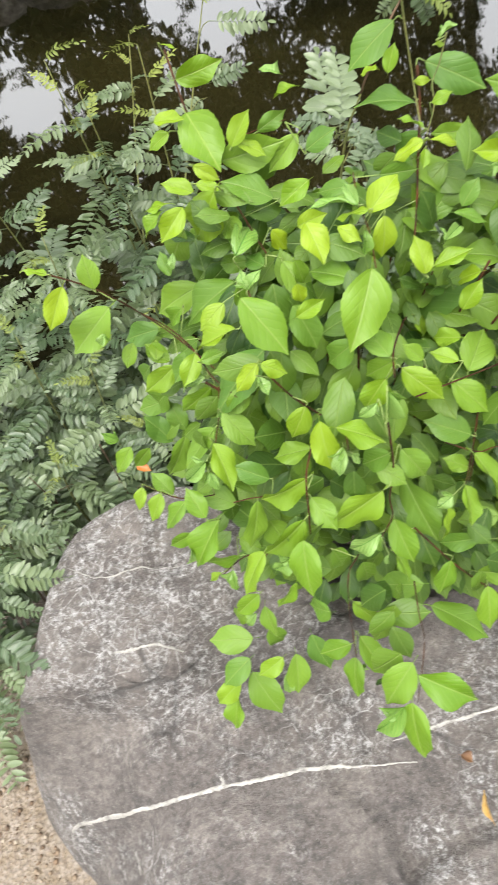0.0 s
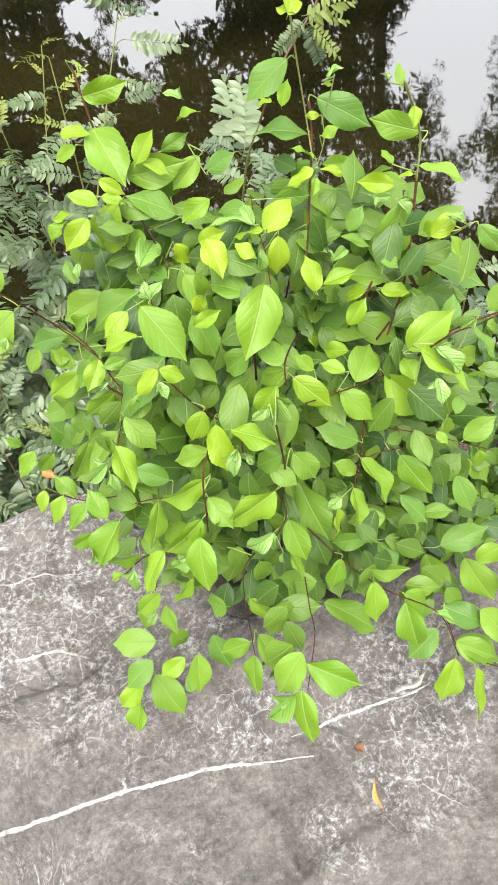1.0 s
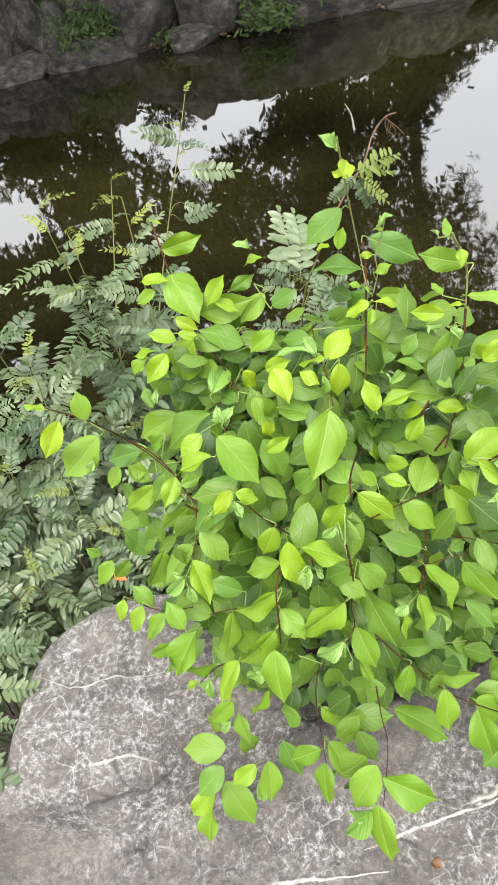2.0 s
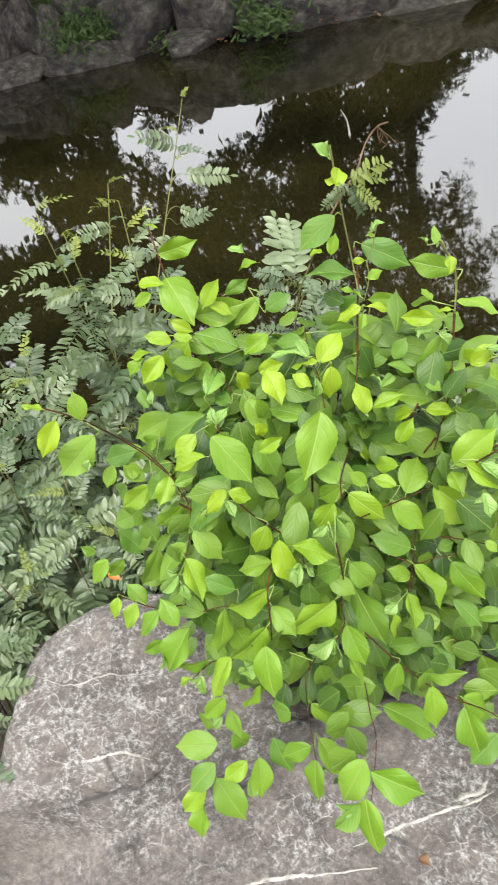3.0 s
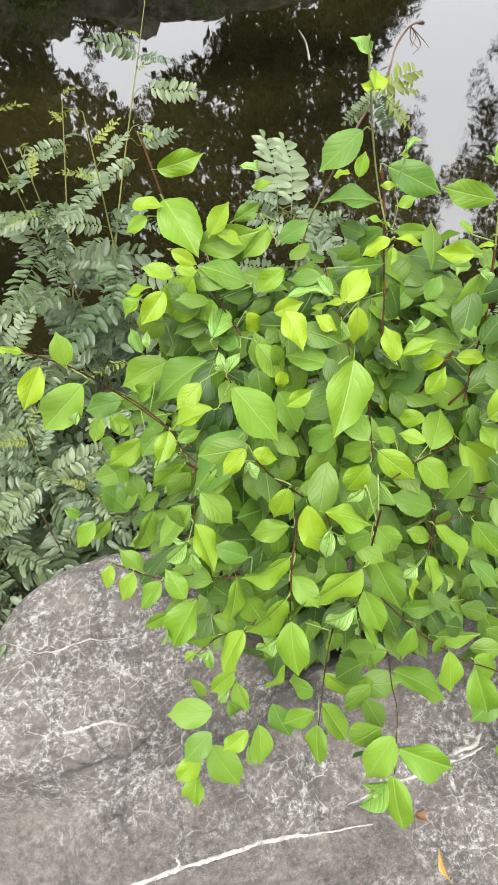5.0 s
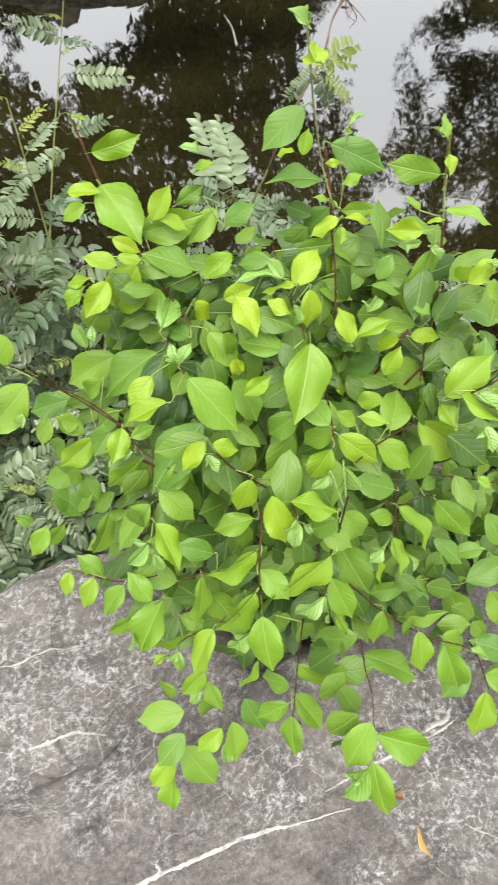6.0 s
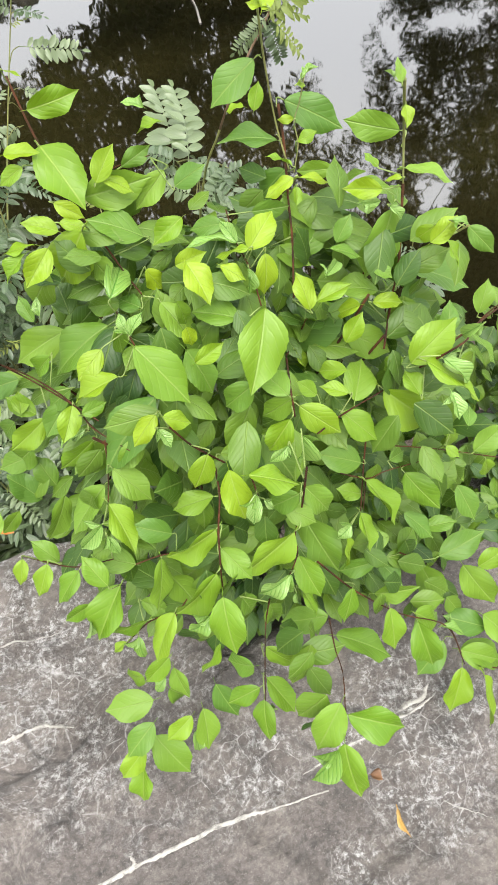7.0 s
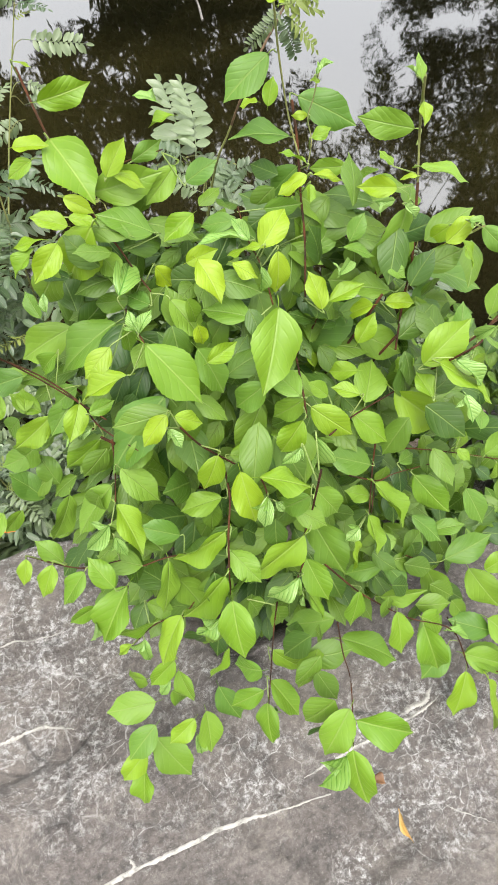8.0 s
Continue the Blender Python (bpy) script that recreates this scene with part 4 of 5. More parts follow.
place_leaves(opening_leaf, [
    (0.058, 0.645, 1.087, 33, 40, 0.052, 0.61), (0.056, 0.586, 1.081, 28, 39, 0.029, 0.29),
    (0.056, 0.595, 1.077, 96, 41, 0.025, 0.24), (0.031, 0.457, 1.076, -75, -44, 0.018, 0.69),
    (-0.019, 0.681, 1.070, 77, 44, 0.023, 0.28), (0.132, 0.380, 1.069, -175, -36, 0.026, 0.45),
    (0.408, 0.421, 1.055, 170, -28, 0.028, 0.56), (-0.125, 0.628, 1.054, -159, -43, 0.023, 0.51),
    (0.090, 0.370, 1.030, -126, -49, 0.035, 0.38), (0.360, 0.421, 1.026, -52, -33, 0.049, 0.46),
    (0.339, 0.379, 1.023, -105, -49, 0.026, 0.67), (0.098, 0.369, 1.014, -64, -40, 0.015, 0.46),
])
place_leaves(opening_leaf, [
    (-0.026, 0.581, 0.975, 147, -10, 0.044, 0.27), (-0.055, 0.451, 0.974, -171, -37, 0.033, 0.55),
    (-0.055, 0.437, 0.971, -81, -45, 0.026, 0.42), (-0.028, 0.582, 0.969, 159, -18, 0.043, 0.16),
    (0.007, 0.325, 0.921, -175, -35, 0.040, 0.47), (-0.111, 0.416, 0.874, -111, -48, 0.036, 0.31),
    (0.113, 0.342, 0.871, -179, -33, 0.053, 0.40), (-0.180, 0.622, 0.862, 147, 33, 0.022, 0.75),
    (-0.072, 0.375, 0.841, -109, -48, 0.034, 0.42), (0.221, 0.373, 0.841, -176, -36, 0.021, 0.75),
    (0.122, 0.343, 0.804, -110, -49, 0.017, 0.33), (0.069, 0.167, 0.798, -169, -36, 0.040, 0.58),
])
place_leaves(opening_leaf, [
    (-0.065, 0.346, 0.756, -160, -40, 0.029, 0.39), (0.342, 0.264, 0.572, -31, -19, 0.048, 0.33),
    (-0.063, 0.324, 0.543, -105, -47, 0.039, 0.43), (0.048, 0.298, 0.536, -52, -33, 0.025, 0.68),
])


def leaf_stalks():
    """Thin green stalks from the leaves to the twigs that carry them."""
    bm = bmesh.new()
    for foot, way, length in leaf_feet:
        near = min(twig_lines, key=lambda p: (p - foot).length_squared)
        gap = (near - foot).length
        if 0.004 < gap < 0.045:
            a = foot - way * min(0.12 * length, 0.6 * gap) - SHRUB_AT
            c = near - SHRUB_AT
            tube(bm, spline([foot - SHRUB_AT, a, c], 4), 0.0006, 0.0009, 5)
    tagged(part("petiole", bm, PETIOLE, shrub, "thin pale green leaf stalks"), kind="stuff")


leaf_stalks()


def shrub_core():
    """Stems from the root up into the crown, and the leaves within it, their colour darkened for shade."""
    rng = random.Random(11)
    root = Vector((0.24, 0.74, 0.05))
    tips = []
    for k in range(16):
        a = math.tau * k / 16 + rng.uniform(-0.2, 0.2)
        r = rng.uniform(0.12, 0.27)
        tip = Vector((0.21 + 1.05 * r * math.cos(a), 0.64 + 0.8 * r * math.sin(a), rng.uniform(0.75, 1.08)))
        mid = root.lerp(tip, 0.5) + Vector((rng.uniform(-0.03, 0.03), 0.03, 0.06))
        start = root + Vector((0.05 * math.cos(a), 0.04 * math.sin(a), 0))
        bm = bmesh.new()
        tube(bm, [p - SHRUB_AT for p in spline([start, mid, tip], 8)], 0.0036, 0.0016, 6, 0.2)
        part("stem", bm, RED_TWIG, shrub, "slender brown stem")
        tips.append((start, mid, tip))
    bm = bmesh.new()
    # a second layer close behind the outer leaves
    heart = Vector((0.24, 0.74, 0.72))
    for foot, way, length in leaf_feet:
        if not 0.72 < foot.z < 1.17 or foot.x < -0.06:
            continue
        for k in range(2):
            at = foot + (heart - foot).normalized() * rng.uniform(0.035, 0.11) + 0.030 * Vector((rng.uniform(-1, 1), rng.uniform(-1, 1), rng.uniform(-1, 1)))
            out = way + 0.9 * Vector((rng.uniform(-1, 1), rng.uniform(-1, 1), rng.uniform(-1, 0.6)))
            face = VIEW_SIDE + 0.45 * Vector((rng.uniform(-1, 1), rng.uniform(-1, 1), rng.uniform(-1, 1)))
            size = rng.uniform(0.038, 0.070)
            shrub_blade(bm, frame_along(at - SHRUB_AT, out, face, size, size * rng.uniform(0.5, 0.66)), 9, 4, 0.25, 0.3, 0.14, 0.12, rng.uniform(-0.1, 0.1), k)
    # and under the low boughs
    for foot, way, length in leaf_feet:
        if foot.x < 0.18 or foot.y < 0.25 or not 0.50 < foot.z <= 0.76:
            continue
        for k in range(3):
            at = foot + Vector((rng.uniform(-0.04, 0.05), rng.uniform(0.03, 0.11), rng.uniform(-0.01, 0.05)))
            out = way + 0.9 * Vector((rng.uniform(-1, 1), rng.uniform(-1, 1), rng.uniform(-1, 0.6)))
            face = VIEW_SIDE + 0.45 * Vector((rng.uniform(-1, 1), rng.uniform(-1, 1), rng.uniform(-1, 1)))
            size = rng.uniform(0.042, 0.070)
            shrub_blade(bm, frame_along(at - SHRUB_AT, out, face, size, size * rng.uniform(0.5, 0.66)), 9, 4, 0.25, 0.3, 0.14, 0.12, rng.uniform(-0.1, 0.1), k)
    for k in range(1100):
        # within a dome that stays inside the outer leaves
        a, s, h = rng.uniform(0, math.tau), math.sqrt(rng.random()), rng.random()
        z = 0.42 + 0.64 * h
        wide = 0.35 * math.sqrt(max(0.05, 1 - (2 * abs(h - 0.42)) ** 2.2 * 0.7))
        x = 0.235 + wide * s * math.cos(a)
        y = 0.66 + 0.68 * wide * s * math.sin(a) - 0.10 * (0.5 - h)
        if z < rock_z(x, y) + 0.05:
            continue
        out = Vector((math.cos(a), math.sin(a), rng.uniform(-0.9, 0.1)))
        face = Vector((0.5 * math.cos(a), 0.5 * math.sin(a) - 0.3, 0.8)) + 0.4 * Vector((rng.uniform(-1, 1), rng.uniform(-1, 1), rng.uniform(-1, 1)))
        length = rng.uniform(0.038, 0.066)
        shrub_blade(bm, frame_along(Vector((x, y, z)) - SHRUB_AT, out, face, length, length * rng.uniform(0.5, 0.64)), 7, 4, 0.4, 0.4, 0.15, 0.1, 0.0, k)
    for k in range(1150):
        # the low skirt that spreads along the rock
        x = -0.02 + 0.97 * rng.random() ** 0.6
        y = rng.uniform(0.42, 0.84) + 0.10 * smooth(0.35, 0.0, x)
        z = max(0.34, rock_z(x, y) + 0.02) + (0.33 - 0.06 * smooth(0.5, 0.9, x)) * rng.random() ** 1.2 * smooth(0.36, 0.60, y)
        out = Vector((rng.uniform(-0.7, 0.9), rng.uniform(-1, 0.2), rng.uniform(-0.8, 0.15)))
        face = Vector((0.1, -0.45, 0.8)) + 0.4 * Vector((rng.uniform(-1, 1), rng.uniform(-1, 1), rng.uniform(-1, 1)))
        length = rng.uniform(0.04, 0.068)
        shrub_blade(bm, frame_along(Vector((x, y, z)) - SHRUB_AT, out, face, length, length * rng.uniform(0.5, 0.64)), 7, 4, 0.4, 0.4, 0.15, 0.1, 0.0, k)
    tagged(part("inner_foliage", bm, INNER_SHADE, shrub, "inner leaves with shade put into their green"), kind="stuff")


shrub_core()


# ---- pinnate-leaved bushes between the rock and the water ----
def pinnate_mesh(name, material, pairs, arch, seed, spread=1.0, broad=1.0):
    """A compound leaf of length 1 along y: a thin rachis with paired leaflets and one at its end."""
    rng = random.Random(seed)
    bm = bmesh.new()
    line = [Vector((0.05 * math.sin(2.5 * t + seed) - 0.05 * math.sin(seed), t, 0.16 * t - arch * t * t)) for t in (k / 8 for k in range(9))]

    def on(t):
        i = min(7, int(t * 8))
        return line[i].lerp(line[i + 1], t * 8 - i)

    tube(bm, line, 0.007, 0.003, 4)
    for k in range(pairs):
        t = 0.16 + 0.80 * k / pairs
        size = broad * (0.165 + 0.06 * math.sin(math.pi * t)) * (1.0 - 0.15 * t) * rng.uniform(0.82, 1.12)
        for s in (-1, 1):
            way = Vector((s * 0.95 * spread, 0.22 + 0.3 * t + rng.uniform(-0.18, 0.18), -0.14 + rng.uniform(-0.3, 0.3)))
            face = Vector((s * rng.uniform(-0.3, 0.6), rng.uniform(-0.35, 0.35), 1.0))
            blade(bm, frame_along(on(min(0.99, t + s * 0.014)), way, face, size, size * rng.uniform(0.34, 0.43)), 6, 2, 0.22, 0.10, 0.08, k, point=0.3)
    blade(bm, frame_along(on(0.98), line[-1] - line[-2], (0, 0, 1), 0.16, 0.065), 5, 2, 0.2, 0.05, 0.05, 1, point=0.15)
    me = bpy.data.meshes.new(name)
    bm.to_mesh(me)
    bm.free()
    me.materials.append(material)
    me.shade_smooth()
    return me


PINNATE = [pinnate_mesh("leaf", LOCUST, n, a, s) for n, a, s in ((11, 0.30, 1), (12, 0.45, 2), (11, 0.22, 3), (12, 0.60, 4), (10, 0.40, 7), (13, 0.70, 8), (11, 0.15, 9))]
PINNATE_BROAD = pinnate_mesh("leaf", LOCUST, 10, 0.30, 1, 1.0, 1.2)
PINNATE_TIP = [pinnate_mesh("leaf", LOCUST_TIP, n, a, s, 0.75) for n, a, s in ((8, 0.6, 5), (9, 0.4, 6), (7, 0.8, 10))]


def pinnate_bush(base, top, leaves, reach, seed, label, tips=2, shown=()):
    """One upright stem with compound leaves all round, pale curled ones at its top."""
    rng = random.Random(seed)
    base, top = Vector(base), Vector(top)
    ob = thing("pinnate_bush", base, label, "bush", "pinnate bushes at the water")
    line = [p - base for p in spline([base, base.lerp(top, 0.55) + Vector((rng.uniform(-0.05, 0.05), rng.uniform(-0.05, 0.05), 0)), top], 8)]
    bm = bmesh.new()
    tube(bm, line, 0.0045, 0.0012, 6, 0.15)
    part("stem", bm, GREEN_TWIG, ob, "thin greenish-brown stem")
    leaves = round(1.45 * leaves)
    for k in range(leaves):
        t = 0.22 + 0.68 * k / max(1, leaves - 1) if leaves > 1 else 0.8
        i = min(len(line) - 2, int(t * (len(line) - 1)))
        at = line[i].lerp(line[i + 1], t * (len(line) - 1) - i)
        a = 2.4 * k + rng.uniform(-0.4, 0.4) + seed
        way = Vector((math.cos(a), math.sin(a), rng.uniform(-0.05, 0.42)))
        size = reach * (1.0 - 1.5 * max(0, t - 0.56)) * rng.uniform(0.8, 1.15)
        leaf = new("leaf", rng.choice(PINNATE))
        leaf.parent = ob
        leaf.matrix_basis = frame_along(at, way, (rng.uniform(-0.45, 0.45), -0.25 + rng.uniform(-0.4, 0.4), 1), size, size)
    for foot, tip in shown:
        way = Vector(tip) - Vector(foot)
        leaf = new("leaf", PINNATE_BROAD)
        leaf.parent = ob
        leaf.matrix_basis = frame_along(Vector(foot) - base, way, (0, -0.8, 0.6), way.length, way.length * 0.85)
        end = Vector(foot) - base
        start = min(line, key=lambda p: (p - end).length + 0.4 * abs(p.z - end.z + 0.06))
        bm = bmesh.new()
        tube(bm, spline([start, start.lerp(end, 0.5) + Vector((0, 0, 0.012)), end], 5), 0.0016, 0.0011, 5)
        part("side_branch", bm, GREEN_TWIG, ob, "thin greenish-brown side branch")
    for k in range(tips):
        a = seed + 2.6 * k
        leaf = new("leaf", PINNATE_TIP[k % 2])
        leaf.parent = ob
        leaf.matrix_basis = frame_along(line[-1 - k], Vector((math.cos(a), math.sin(a), 0.7)), (0, -0.3, 1), reach * 0.34, reach * 0.30)
    return ob


PALE = "grey-green pinnate-leaved bush at the water's edge"
pinnate_bush((-0.29, 1.31, -0.35), (0.368, 2.20, 0.984), 2, 0.18, 1, "tall thin leaning grey-green pinnate-leaved bush over the water", 3, [
    ((0.293, 2.12, 0.787), (0.464, 2.08, 0.747)),
    ((0.311, 2.12, 0.870), (0.189, 2.08, 0.961)),
    ((0.257, 2.10, 0.692), (0.338, 2.06, 0.635)),
    ((0.239, 2.08, 0.637), (0.362, 2.04, 0.667)),
    ((0.225, 2.05, 0.612), (0.087, 2.02, 0.591)),
])
pinnate_bush((-0.22, 1.50, -0.30), (0.055, 2.10, 0.830), 3, 0.16, 31, "thin leaning grey-green pinnate-leaved bush over the water", 3, [
    ((0.035, 2.06, 0.700), (-0.090, 2.03, 0.730)),
    ((0.020, 2.02, 0.640), (0.120, 1.98, 0.610)),
])
pinnate_bush((0.40, 1.22, -0.25), (0.42, 1.20, 0.84), 9, 0.24, 2, PALE, 0, [
    ((0.30, 1.04, 0.95), (0.37, 1.22, 1.03)),
    ((0.36, 0.95, 0.99), (0.28, 0.89, 0.97)),
    ((0.34, 0.95, 0.99), (0.35, 0.86, 0.96)),
    ((0.31, 1.00, 0.96), (0.25, 1.07, 0.96)),
    ((0.308, 0.99, 0.99), (0.37, 1.13, 1.06)),
    ((0.312, 0.963, 0.977), (0.405, 0.965, 0.967)),
    ((0.343, 0.917, 0.956), (0.344, 1.03, 0.988)),
    ((0.297, 0.946, 0.962), (0.258, 1.03, 0.961)),
    ((0.364, 0.909, 0.958), (0.44, 0.942, 0.963)),
    ((0.297, 1.003, 0.995), (0.255, 1.082, 0.993)),
])
pinnate_bush((0.36, 1.05, -0.15), (0.37, 1.10, 0.90), 14, 0.22, 3, PALE, 1)
pinnate_bush((0.52, 1.15, -0.15), (0.56, 1.20, 0.72), 11, 0.22, 13, PALE, 0)
pinnate_bush((0.05, 1.40, -0.25), (0.05, 1.50, 1.02), 16, 0.24, 4, PALE, 3)
pinnate_bush((-0.10, 1.40, -0.40), (-0.10, 1.50, 0.98), 15, 0.24, 5, PALE, 3)
pinnate_bush((-0.16, 1.50, -0.25), (-0.15, 1.58, 1.02), 15, 0.25, 6, PALE, 3)
pinnate_bush((-0.30, 1.05, -0.10), (-0.28, 1.08, 0.60), 16, 0.23, 7, PALE)
pinnate_bush((-0.58, 1.00, -0.10), (-0.60, 1.02, 0.55), 16, 0.24, 8, PALE)
pinnate_bush((-0.80, 0.80, -0.02), (-0.78, 0.78, 0.45), 14, 0.23, 9, PALE, 0)
pinnate_bush((-0.05, 1.08, -0.10), (-0.03, 1.05, 0.72), 15, 0.23, 10, PALE)
pinnate_bush((0.95, 1.10, -0.15), (0.98, 1.15, 0.52), 10, 0.24, 11, PALE, 1)
pinnate_bush((-0.50, 1.30, -0.25), (-0.48, 1.35, 0.72), 15, 0.25, 12, PALE)
pinnate_bush((-0.28, 1.25, -0.25), (-0.28, 1.30, 0.80), 16, 0.24, 14, PALE)
pinnate_bush((0.18, 1.20, -0.20), (0.20, 1.22, 0.82), 14, 0.23, 15, PALE)
pinnate_bush((-0.82, 1.10, -0.15), (-0.85, 1.15, 0.50), 14, 0.25, 16, PALE)
pinnate_bush((-0.84, 0.62, 0.0), (-0.72, 0.68, 0.42), 7, 0.20, 17, PALE, 1, [
    ((-0.534, 0.679, 0.56), (-0.411, 0.615, 0.53)),
    ((-0.488, 0.742, 0.6), (-0.401, 0.68, 0.58)),
    ((-0.569, 0.575, 0.5), (-0.477, 0.465, 0.46)),
    ((-0.546, 0.637, 0.53), (-0.474, 0.582, 0.5)),
    ((-0.604, 0.49, 0.44), (-0.56, 0.445, 0.42)),
    ((-0.575, 0.532, 0.47), (-0.532, 0.464, 0.43)),
])
pinnate_bush((-0.42, 0.92, -0.05), (-0.42, 0.95, 0.50), 12, 0.20, 18, PALE, 3)
last_bush = pinnate_bush((-0.22, 0.95, -0.05), (-0.20, 0.93, 0.55), 12, 0.18, 19, PALE, 3)
pinnate_bush((-0.66, 0.86, -0.05), (-0.66, 0.86, 0.52), 13, 0.21, 20, PALE, 2)
pinnate_bush((-0.40, 1.12, -0.15), (-0.40, 1.14, 0.70), 14, 0.23, 21, PALE, 2)
pinnate_bush((-0.62, 1.32, -0.30), (-0.62, 1.36, 0.80), 17, 0.24, 22, PALE, 2)
pinnate_bush((-0.46, 1.56, -0.35), (-0.44, 1.62, 0.90), 16, 0.24, 23, PALE, 3)
pinnate_bush((-0.78, 1.22, -0.25), (-0.74, 1.26, 0.62), 15, 0.23, 24, PALE, 1)


def withered_leaf(bush, foot, way, face, length):
    """One leaf gone orange in the green bush."""
    bm = bmesh.new()
    blade(bm, frame_along(Vector(foot) - bush.location, way, face, length, length * 0.6), 8, 4, 0.5, 0.2, 0.3, 2.0)
    part("withered_leaf", bm, ORANGE_LEAF, bush, "withered orange leaf")


withered_leaf(last_bush, (-0.215, 0.765, 0.615), (0.5, -0.5, -0.1), (0.1, -0.5, 0.8), 0.030)


# ---- the far bank: a wall of rough boulders ----
def stone_mesh(seed, flat):
    bm = bmesh.new()
    bmesh.ops.create_icosphere(bm, subdivisions=4, radius=1)
    rng = random.Random(seed)
    off = Vector((seed * 3.1, seed * 1.7, 0))
    cuts = [(Vector((rng.gauss(0, 1), rng.gauss(0, 1), rng.gauss(0, 1))).normalized(), rng.uniform(0.55, 0.82)) for _ in range(11)]
    for v in bm.verts:
        d = v.co.normalized()
        # flat broken faces make it a block rather than a ball
        r = 1.0
        for n, far in cuts:
            c = d.dot(n)
            if c > 0.1:
                r = min(r, far / c)
        r *= 1.2 * (1 + 0.07 * noise.noise(d * 2.2 + off) + 0.06 * noise.noise(d * 6 + off) + 0.03 * noise.noise(d * 15 + off))
        v.co = Vector((d.x * r, d.y * r * 0.8, d.z * r * flat))
    me = bpy.data.meshes.new("boulder")
    bm.to_mesh(me)
    bm.free()
    me.materials.append(BANK_STONE)
    me.shade_smooth()
    return me


def far_bank():
    rng = random.Random(3)
    meshes = [stone_mesh(s, 0.8) for s in range(7)]
    # wide, tall, gap between, set back from the waterline, height of the middle
    for row, (low, high, tall, gap, back, mid) in enumerate(((0.20, 0.36, 0.55, 1.75, 0.12, -0.03), (0.48, 0.72, 0.85, 0.80, 0.55, 0.18), (0.48, 0.75, 0.80, 0.80, 1.05, 0.48))):
        x = -7.0 + 0.3 * row
        while x < 13:
            wide = rng.uniform(low, high)
            x += wide * gap
            if -1.0 < x < 5.2 and row < 2:
                x += wide * gap
                continue
            y = far_shore(x) + back + rng.uniform(-0.07, 0.07)
            z = WATER_LEVEL + mid + rng.uniform(-0.04, 0.05)
            ob = new("bank_boulder", rng.choice(meshes))
            ob.matrix_basis = pose(x, y, z, rng.uniform(-15, 15), rng.uniform(-12, 12), rng.uniform(-35, 35)) @ Matrix.Diagonal((wide, wide * 0.8, wide * tall * rng.uniform(0.85, 1.1), 1))
            tagged(ob, "flat grey-brown stone lying at the far waterline" if row == 0 else "rough grey-brown boulder in the far bank's stone wall", "boulder", "boulders of the far bank")
            x += wide * gap
    # the stones of the middle stretch: along the bank, back from the waterline, height, half their width and height
    for x, back, z, wide, tall, pale in (
        (-0.43, 0.15, -0.38, 0.38, 0.15, 1), (0.50, 0.12, -0.42, 0.45, 0.20, 1), (1.66, 0.05, -0.37, 0.31, 0.12, 1),
        (-0.18, 0.50, -0.13, 0.32, 0.36, 0), (-0.58, 0.42, -0.16, 0.24, 0.28, 0), (0.15, 0.45, -0.19, 0.24, 0.27, 0),
        (1.23, 0.60, -0.15, 0.68, 0.48, 0), (2.03, 0.45, -0.15, 0.43, 0.36, 0), (3.11, 0.45, -0.22, 0.70, 0.36, 0),
        (2.52, 0.60, -0.13, 0.32, 0.32, 0), (4.44, 0.30, -0.46, 0.66, 0.22, 1), (0.62, 0.75, 0.02, 0.42, 0.36, 0),
        (3.75, 0.70, -0.15, 0.42, 0.36, 0), (4.60, 0.85, -0.12, 0.55, 0.36, 0),
    ):
        ob = new("bank_boulder", rng.choice(meshes))
        ob.matrix_basis = pose(x, far_shore(x) + back, z, rng.uniform(-8, 8), rng.uniform(-6, 6), rng.uniform(-16, 16)) @ Matrix.Diagonal((1.18 * wide, 0.9 * wide, 1.42 * tall, 1))
        tagged(ob, "flat pale grey stone lying at the far waterline" if pale else "rough grey-brown boulder in the far bank's stone wall", "boulder", "boulders of the far bank")


far_bank()


def leaf_litter():
    """Withered leaves caught between the far stones."""
    rng = random.Random(21)
    bm = bmesh.new()
    for k in range(900):
        x = rng.uniform(-2.0, 6.0)
        back = rng.uniform(0.02, 0.75)
        at = Vector((x, far_shore(x) + back, WATER_LEVEL + 0.02 + 0.35 * back + rng.uniform(-0.02, 0.05)))
        way = Vector((rng.uniform(-1, 1), rng.uniform(-1, 1), rng.uniform(-0.3, 0.3)))
        length = rng.uniform(0.03, 0.07)
        blade(bm, frame_along(at, way, (rng.uniform(-0.5, 0.5), -0.5, 1), length, length * 0.5), 3, 2, 0.5, 0.2, 0.2, k)
    tagged(part("leaf_litter", bm, BROWN_LEAF), "withered rust-brown leaves between the far stones", "litter", kind="stuff")


leaf_litter()


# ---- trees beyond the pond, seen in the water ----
# openings between the crowns through which the sky shows, fitted to the camera's view: rings of (bearing, slope) from
# its eye mirrored in the water
MIRRORED_EYE = Vector((0, 0, -2.55))
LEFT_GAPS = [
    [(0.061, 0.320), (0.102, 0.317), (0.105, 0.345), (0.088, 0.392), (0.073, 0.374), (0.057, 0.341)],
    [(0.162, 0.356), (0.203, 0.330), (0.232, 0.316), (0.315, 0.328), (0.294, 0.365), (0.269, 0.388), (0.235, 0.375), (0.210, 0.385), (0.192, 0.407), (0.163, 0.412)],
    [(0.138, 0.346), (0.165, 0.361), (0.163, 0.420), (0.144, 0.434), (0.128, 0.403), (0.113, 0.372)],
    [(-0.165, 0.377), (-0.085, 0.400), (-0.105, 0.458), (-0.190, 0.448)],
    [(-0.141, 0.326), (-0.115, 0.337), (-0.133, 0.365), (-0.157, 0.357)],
]
